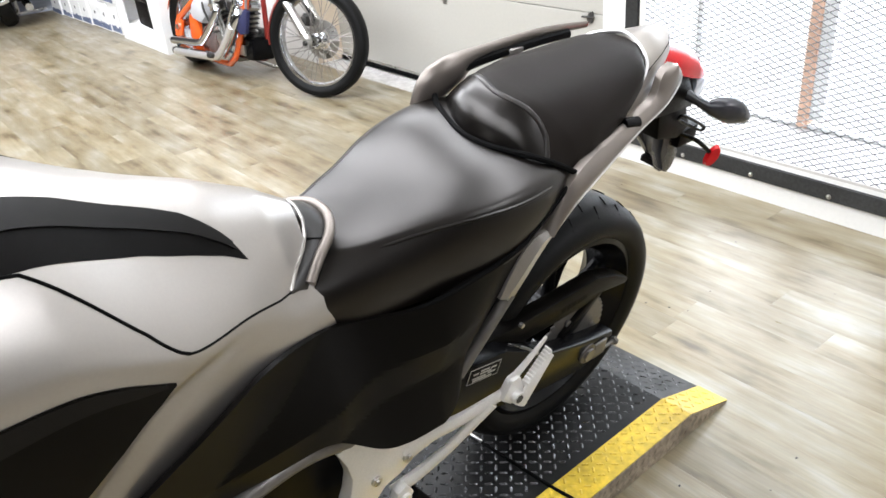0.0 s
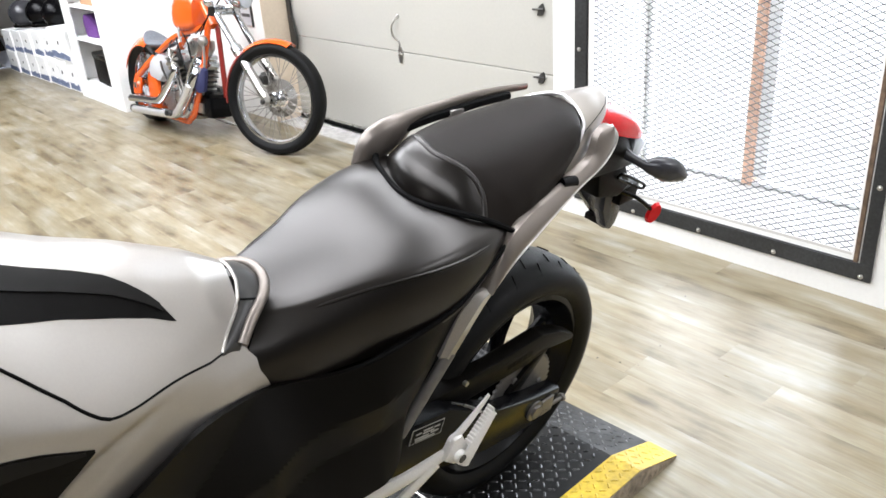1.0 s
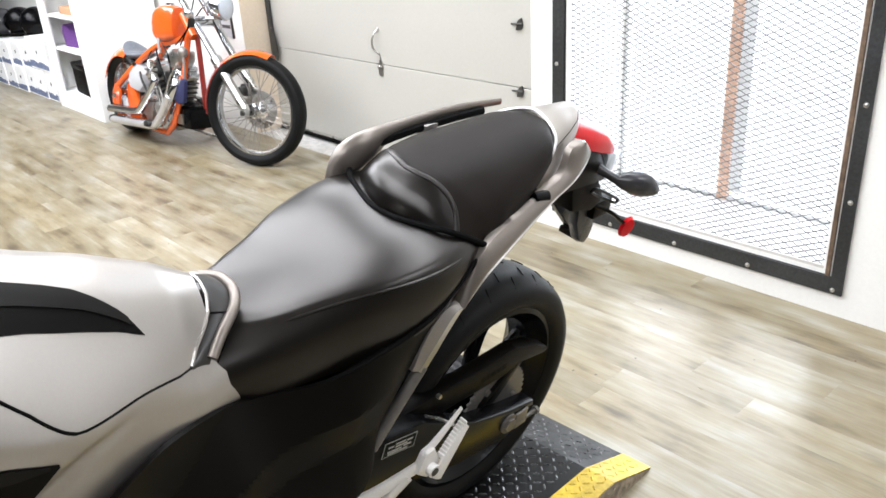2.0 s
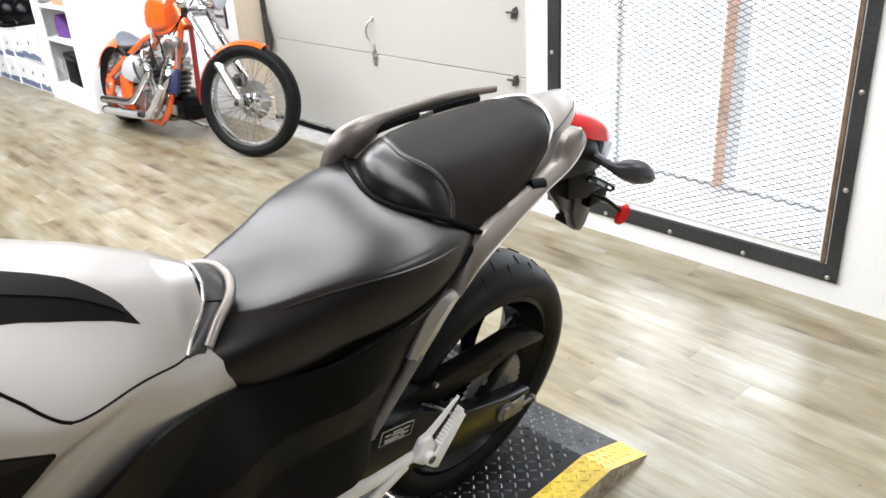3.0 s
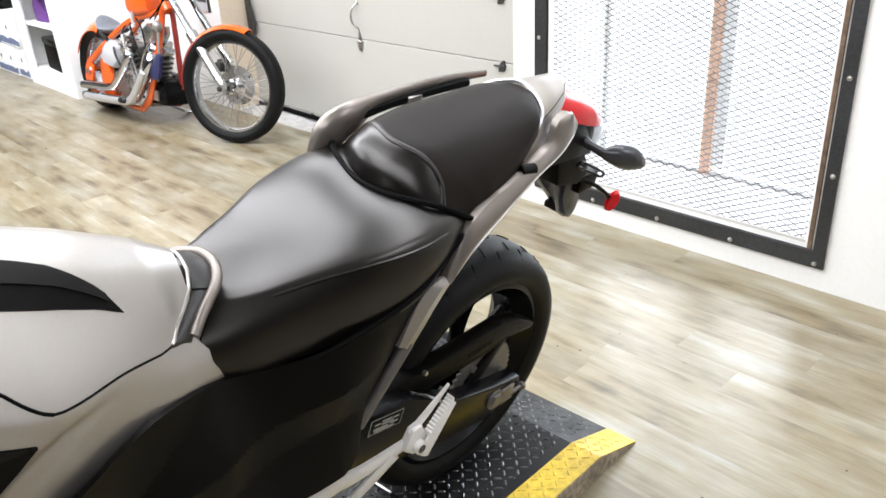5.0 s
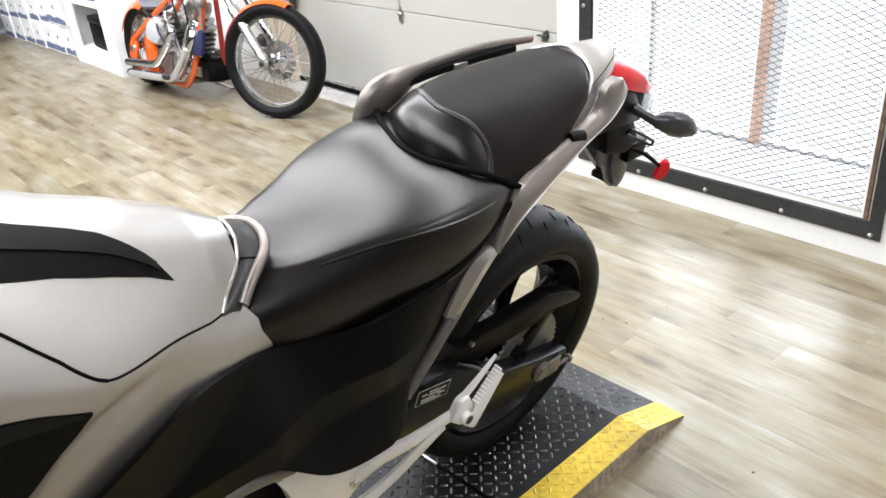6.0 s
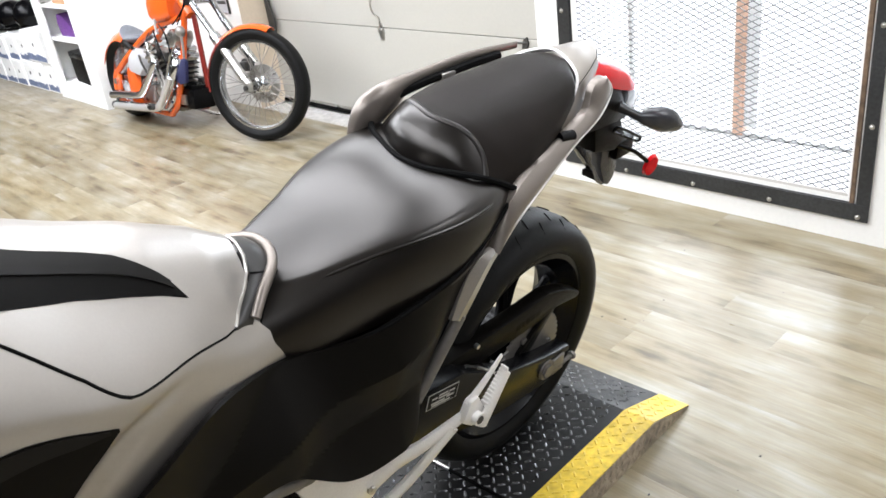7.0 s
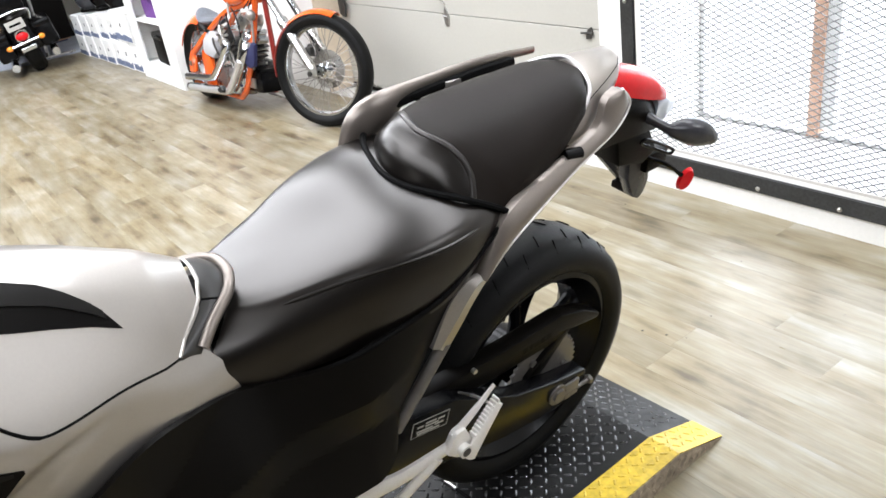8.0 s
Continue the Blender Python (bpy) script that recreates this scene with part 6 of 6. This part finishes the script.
def storage_box(x0, x1, y0, z0, h, depth=0.42):
    bx = thing("storage_box", "white cardboard storage box with faded blue band, stacked", "storage box", (x0 + x1) / 2, y0, z0, group="stacked storage boxes")
    w = (x1 - x0) / 2 - 0.002
    part("carton", boxed(-w, w, 0.004, depth, 0.0, h * 0.80, 0.003), CARDBOARD, bx, smooth=False)
    part("lid", boxed(-w - 0.0015, w + 0.0015, 0.0, depth + 0.004, h * 0.72, h - 0.001, 0.003), CARDBOARD, bx, smooth=False)
    # a printed band with a ragged upper edge
    b = bmesh.new()
    n = 7
    top = [(-w + 2 * w * k / n, h * (0.24 + rng.uniform(-0.05, 0.05))) for k in range(n + 1)]
    prism(b, [(w, h * 0.05), (-w, h * 0.05)] + top, "y", 0.0022, 0.0038)
    part("printed_band", b, BLUE_PRINT, bx, "faded blue printed band", smooth=False)
    b = bmesh.new()
    prism(b, [(-0.012, h * 0.50), (0.012, h * 0.50), (0.012, h * 0.62), (-0.012, h * 0.62)], "y", 0.0024, 0.0036)
    part("hand_hole", b, SEAM, bx, "dark hand hole", smooth=False)
    return bx


cols = [(-6.985, 0.24), (-7.225, 0.245), (-7.47, 0.262), (-7.732, 0.266), (-7.998, 0.286), (-8.284, 0.29), (-8.574, 0.31)]
for k, (x1, w) in enumerate(cols):
    y0 = 2.353 - 0.0115 * k + rng.uniform(-0.008, 0.008)
    h = 0.258 - 0.009 * k
    storage_box(x1 - w, x1, y0, 0.0, h)
    if k == 0:
        continue
    if k == 1:
        storage_box(x1 - w, x1 + 0.24, y0 - 0.006, h + 0.011, 0.268)
    else:
        storage_box(x1 - w, x1, y0 + rng.uniform(-0.01, 0.01), h, 0.255 - 0.009 * k)



def helmet(x, y, z, turn, material, label, visor):
    hm = thing("helmet", label, "helmet", x, y, z, rz=turn, group="helmets on the boxes")
    b = bmesh.new()
    ball(b, (0, 0, 0.125), 0.115, 0.135, 0.125, 28, 18)
    bmesh.ops.delete(b, geom=[v for v in b.verts if v.co.z < 0.02], context="VERTS")
    bmesh.ops.holes_fill(b, edges=[e for e in b.edges if len(e.link_faces) == 1], sides=0)
    part("shell", b, material, hm)
    b = bmesh.new()
    for i in range(13):
        a = radians(-150 + 120 * i / 12)
        for z0 in (0.085, 0.165):
            r = math.sqrt(max(0.0, 1 - ((z0 - 0.125) / 0.125) ** 2)) * 1.03
            b.verts.new((0.115 * r * math.cos(a), 0.135 * r * math.sin(a), z0))
    b.verts.ensure_lookup_table()
    for i in range(12):
        b.faces.new((b.verts[2 * i], b.verts[2 * i + 2], b.verts[2 * i + 3], b.verts[2 * i + 1]))
    bmesh.ops.solidify(b, geom=b.faces[:], thickness=0.004)
    part("visor", b, visor, hm, "shiny visor")
    b = bmesh.new()
    lathe(b, [(0.0, 0.098), (0.0, 0.112), (0.022, 0.116), (0.022, 0.10)], 28, (0, 0, 0.012), "z")
    part("trim", b, BLACK_SOFT, hm)
    hm.scale = (1.06, 1.06, 1.06)
    return hm


helmet(-7.55, 2.49, 0.49, 200, BLACK_GLOSS, "black and silver full-face helmet on a storage box", CHROME)
helmet(-8.0, 2.48, 0.465, 160, BLACK_GLOSS, "black full-face helmet on a storage box", CHROME)
helmet(-8.5, 2.45, 0.43, 190, BLACK_SATIN, "dark grey full-face helmet on a storage box", BLACK_GLOSS)

# ---- clothes rail with dark jackets ----
K = 1.29
rack = thing("clothes_rack", "steel clothes rack with hanging dark jackets", "clothes rack", -9.60, 1.956, 0, rz=3.8)
for x in (-0.42, 0.42):
    part("upright", tube(bmesh.new(), [(x, 0, 0), (x, 0, 1.35)], 0.013, 10, 1), STEEL, rack)
    part("foot", tube(bmesh.new(), [(x, -0.22, 0.014), (x, 0.22, 0.014)], 0.013, 10, 1), STEEL, rack)
part("rail", tube(bmesh.new(), [(-0.44, 0, 1.35), (0.44, 0, 1.35)], 0.013, 10, 1), STEEL, rack)


def jacket(x, dx, zlow, material, label):
    jk = thing("jacket", label, "jacket", -9.60 + x * K, 1.956 + 0.066 * x * K, 0, rz=3.8, group="jackets on the rack")
    b = bmesh.new()
    rows = []
    for i in range(14):
        z = 1.30 - (1.30 - zlow) * i / 13
        w = 0.06 + 0.20 * min(1, i / 4) + 0.012 * math.sin(i * 1.7 + x * 9)
        ring = []
        for k in range(20):
            a = 2 * math.pi * k / 20
            ring.append(b.verts.new((dx * (0.045 + 0.012 * math.sin(3 * a + i * 0.5 + x * 7)) * math.cos(a) / 0.05, w * math.sin(a) * (1 + 0.04 * math.sin(5 * a + i)), z)))
        rows.append(ring)
    grid_faces(b, rows, close=True)
    b.faces.new(rows[0])
    b.faces.new(rows[-1][::-1])
    part("cloth", b, material, jk)
    part("hanger", tube(bmesh.new(), [(0, 0, 1.36), (0, 0.02, 1.335), (0, 0, 1.30)], 0.004, 6, 4), STEEL, jk)


for k in range(8):
    jacket(-0.37 + 0.106 * k, 0.045, 0.10 + 0.03 * math.sin(k * 2.1), RUST_PAPER if k == 6 else (BLACK_CLOTH, BLUE_DARK, BLACK_CLOTH, BLACK_SOFT)[k % 4], "tan brown jacket on a hanger" if k == 6 else ("dark navy jacket on a hanger", "blue grey jacket on a hanger", "navy jacket on a hanger", "black jacket on a hanger")[k % 4])
mat_ob = thing("floor_mat", "pale blue grey mat on the floor by the rack", "mat", -10.3, 2.0, 0)
K = 1.0
part("mat_sheet", boxed(-1.35, 1.28, -0.86, 0.86, 0.001, 0.008, 0.002), MAT_GREY, mat_ob, smooth=False)

# ---- touring motorcycle seen from behind ----
tour = thing("touring_motorcycle", "black touring motorcycle with saddlebags and red tail light", "motorcycle", -8.272, 1.78, 0, rx=12, rz=-8.2)
b = lathe(bmesh.new(), [(-0.045, 0.17), (-0.07, 0.20), (-0.075, 0.24), (-0.05, 0.275), (0, 0.285), (0.05, 0.275), (0.075, 0.24), (0.07, 0.20), (0.045, 0.17)], 40, (-0.28, 0, 0.285), "y")
part("rear_tyre", b, TYRE, tour)
part("wheel_disc", lathe(bmesh.new(), [(-0.04, 0.02), (-0.04, 0.175), (0.04, 0.175), (0.04, 0.02)], 32, (-0.28, 0, 0.285), "y"), DARK_STEEL, tour)
part("rear_fender", fender(0.315, 0.20, -5, 120, 0.03, (-0.28, 0, 0.285), 0), BLACK_GLOSS, tour, "glossy black rear fender")
for s in (-1, 1):
    b = boxed(-0.52, -0.06, s * 0.21 - 0.085, s * 0.21 + 0.085, 0.20, 0.43, 0.045)
    bag = part("saddlebag", b, BLACK_GLOSS, tour, "black hard saddlebag")
    part("bag_lid", boxed(-0.525, -0.055, s * 0.21 - 0.09, s * 0.21 + 0.09, 0.39, 0.455, 0.03), BLACK_GLOSS, bag)
    b = bmesh.new()
    ball(b, (0.045, s * 0.155, 0.325), 0.022, 0.03, 0.026, 14, 10)
    part("turn_signal", b, AMBER, tour, "amber turn signal")
    part("exhaust", tube(bmesh.new(), [(-0.70, s * 0.20, 0.15), (0.02, s * 0.20, 0.145)], 0.036, 14, 1), CHROME, tour, "chrome exhaust pipe")
part("light_bar", tube(bmesh.new(), [(0.04, -0.14, 0.325), (0.045, 0.14, 0.325)], 0.012, 10, 1), CHROME, tour, "chrome light bar")
b = bmesh.new()
ball(b, (0.035, 0, 0.385), 0.03, 0.058, 0.038, 18, 12)
tl = part("tail_light", b, RED_LENS, tour, "red tail light in chrome surround")
part("light_surround", lathe(bmesh.new(), [(0.012, 0.052), (0.012, 0.068), (0.03, 0.062), (0.03, 0.05)], 28, (0.0, 0, 0.385), "x"), CHROME, tl)
part("number_plate", boxed(0.03, 0.034, -0.085, 0.085, 0.455, 0.545, 0.002), PAPER, tour, "pale number plate with plain bar", smooth=False)
part("plate_bar", boxed(0.0345, 0.0355, -0.055, 0.055, 0.49, 0.51), SEAM, tour, smooth=False)
part("lower_plate", boxed(0.02, 0.035, -0.07, 0.07, 0.245, 0.285, 0.006), CHROME, tour, smooth=False)
b = bmesh.new()
ball(b, (-0.22, 0, 0.56), 0.22, 0.15, 0.07, 22, 12)
part("pillion_seat", b, VINYL, tour, "black vinyl pillion seat")
b = bmesh.new()
ball(b, (-0.55, 0, 0.52), 0.26, 0.17, 0.07, 22, 12)
part("rider_seat", b, VINYL, tour, "black vinyl rider's seat")
b = boxed(-0.20, 0.0, -0.17, 0.17, 0.60, 0.78, 0.04)
part("top_box", b, BLACK_GLOSS, tour, "black top box")
part("backrest_rail", tube(bmesh.new(), [(-0.02, -0.15, 0.50), (0.01, -0.15, 0.60), (0.01, 0.15, 0.60), (-0.02, 0.15, 0.50)], 0.012, 10, 4), CHROME, tour)
b = bmesh.new()
ball(b, (-0.95, 0, 0.60), 0.24, 0.15, 0.12, 22, 14)
part("fuel_tank", b, BLACK_GLOSS, tour, "glossy black fuel tank")
b = boxed(-1.15, -0.60, -0.16, 0.16, 0.14, 0.46, 0.05)
part("engine", b, DARK_STEEL, tour, "dark engine")
part("front_tyre", lathe(bmesh.new(), [(-0.035, 0.18), (-0.055, 0.22), (-0.04, 0.275), (0, 0.285), (0.04, 0.275), (0.055, 0.22), (0.035, 0.18)], 40, (-1.55, 0, 0.285), "y"), TYRE, tour)
part("fork", tube(bmesh.new(), [(-1.55, -0.09, 0.285), (-1.30, -0.09, 0.80)], 0.022, 10, 1), CHROME, tour)
part("fork", tube(bmesh.new(), [(-1.55, 0.09, 0.285), (-1.30, 0.09, 0.80)], 0.022, 10, 1), CHROME, tour)
part("side_stand", tube(bmesh.new(), [(-0.75, -0.14, 0.14), (-0.70, -0.27, 0.008)], 0.010, 8, 1), CHROME, tour)

# framed notice on the wall beside the jamb
notice = thing("wall_notice", "grey framed notice with small unreadable print on the wall", "notice", -4.83, WALL_Y - 0.014, 0.645)
part("board", boxed(-0.072, 0.072, 0.0, 0.011, 0.0, 0.72, 0.002), GREY_PALE, notice, "pale grey notice board", smooth=False)
for x0, x1 in ((-0.079, -0.070), (0.070, 0.079)):
    part("frame_side", boxed(x0, x1, -0.003, 0.012, -0.006, 0.726, 0.002), DARK_STEEL, notice, smooth=False)
for k in range(9):
    part("print_bar", boxed(-0.056, 0.056 - 0.014 * (k % 3), -0.0015, 0.001, 0.058 + 0.07 * k, 0.08 + 0.07 * k), DARK_STEEL, notice, smooth=False)

# crumbs of dirt on the floor
grit = random.Random(11)
gb = bmesh.new()
for k in range(46):
    gx, gy, gr = grit.uniform(-2.1, 0.1), grit.uniform(0.95, 2.86), grit.uniform(0.0012, 0.0032)
    if PX0 - 0.12 < gx < PX1 + 0.02 and gy < PYR + 0.04:
        continue
    bmesh.ops.create_icosphere(gb, subdivisions=1, radius=1, matrix=Matrix.Translation((gx, gy, gr * 0.3)) @ Matrix.Rotation(grit.uniform(0, 3), 4, "Z") @ Matrix.Diagonal((gr * 1.6, gr, gr * 0.5, 1)))
tagged(part("floor_grit", gb, DARK_STEEL, None), "dark crumbs of dirt scattered on the floor", "dirt", kind="stuff")


# ---- floor planks: single boards near the walk, the rest of the field joined ----
PLW, PLL = 0.130, 1.22


def plank_mesh():
    b = bmesh.new()
    box(b, 0, PLL - 0.0002, 0, PLW - 0.0002, -0.010, 0.0)
    es = [e for e in b.edges if all(v.co.z > -0.001 for v in e.verts)]
    bmesh.ops.bevel(b, geom=es, offset=0.00015, segments=1, affect="EDGES")
    me = bpy.data.meshes.new("plank")
    b.to_mesh(me)
    b.free()
    me.materials.append(PLANK)
    return me


plank_data = plank_mesh()
rng = random.Random(5)
field_v, field_f = [], []
y = WALL_Y - 0.002 - PLW
while y > SOUTH:
    x = WEST + 0.01 - rng.random() * PLL
    while x < EAST - 0.01:
        dz = rng.uniform(-0.0001, 0.0001)
        if -5.6 < x < 0.5 and y > -0.3:
            p = new("plank", plank_data)
            p.parent = slab
            p.location = (x, y, dz)
        else:
            o = len(field_v)
            x1, y1 = x + PLL - 0.0002, y + PLW - 0.0002
            field_v += [(a, c, h + dz) for h in (-0.010, 0.0) for a, c in ((x, y), (x1, y), (x1, y1), (x, y1))]
            field_f += [(o + 4, o + 5, o + 6, o + 7)] + [(o + i, o + (i + 1) % 4, o + 4 + (i + 1) % 4, o + 4 + i) for i in range(4)]
        x += PLL
    y -= PLW
me = bpy.data.meshes.new("plank_field")
me.from_pydata(field_v, [], field_f)
me.materials.append(PLANK_FIELD)
field = new("plank_field", me)
field.parent = slab
tagged(field, "pale vinyl wood planks laid along the wall", kind="stuff")
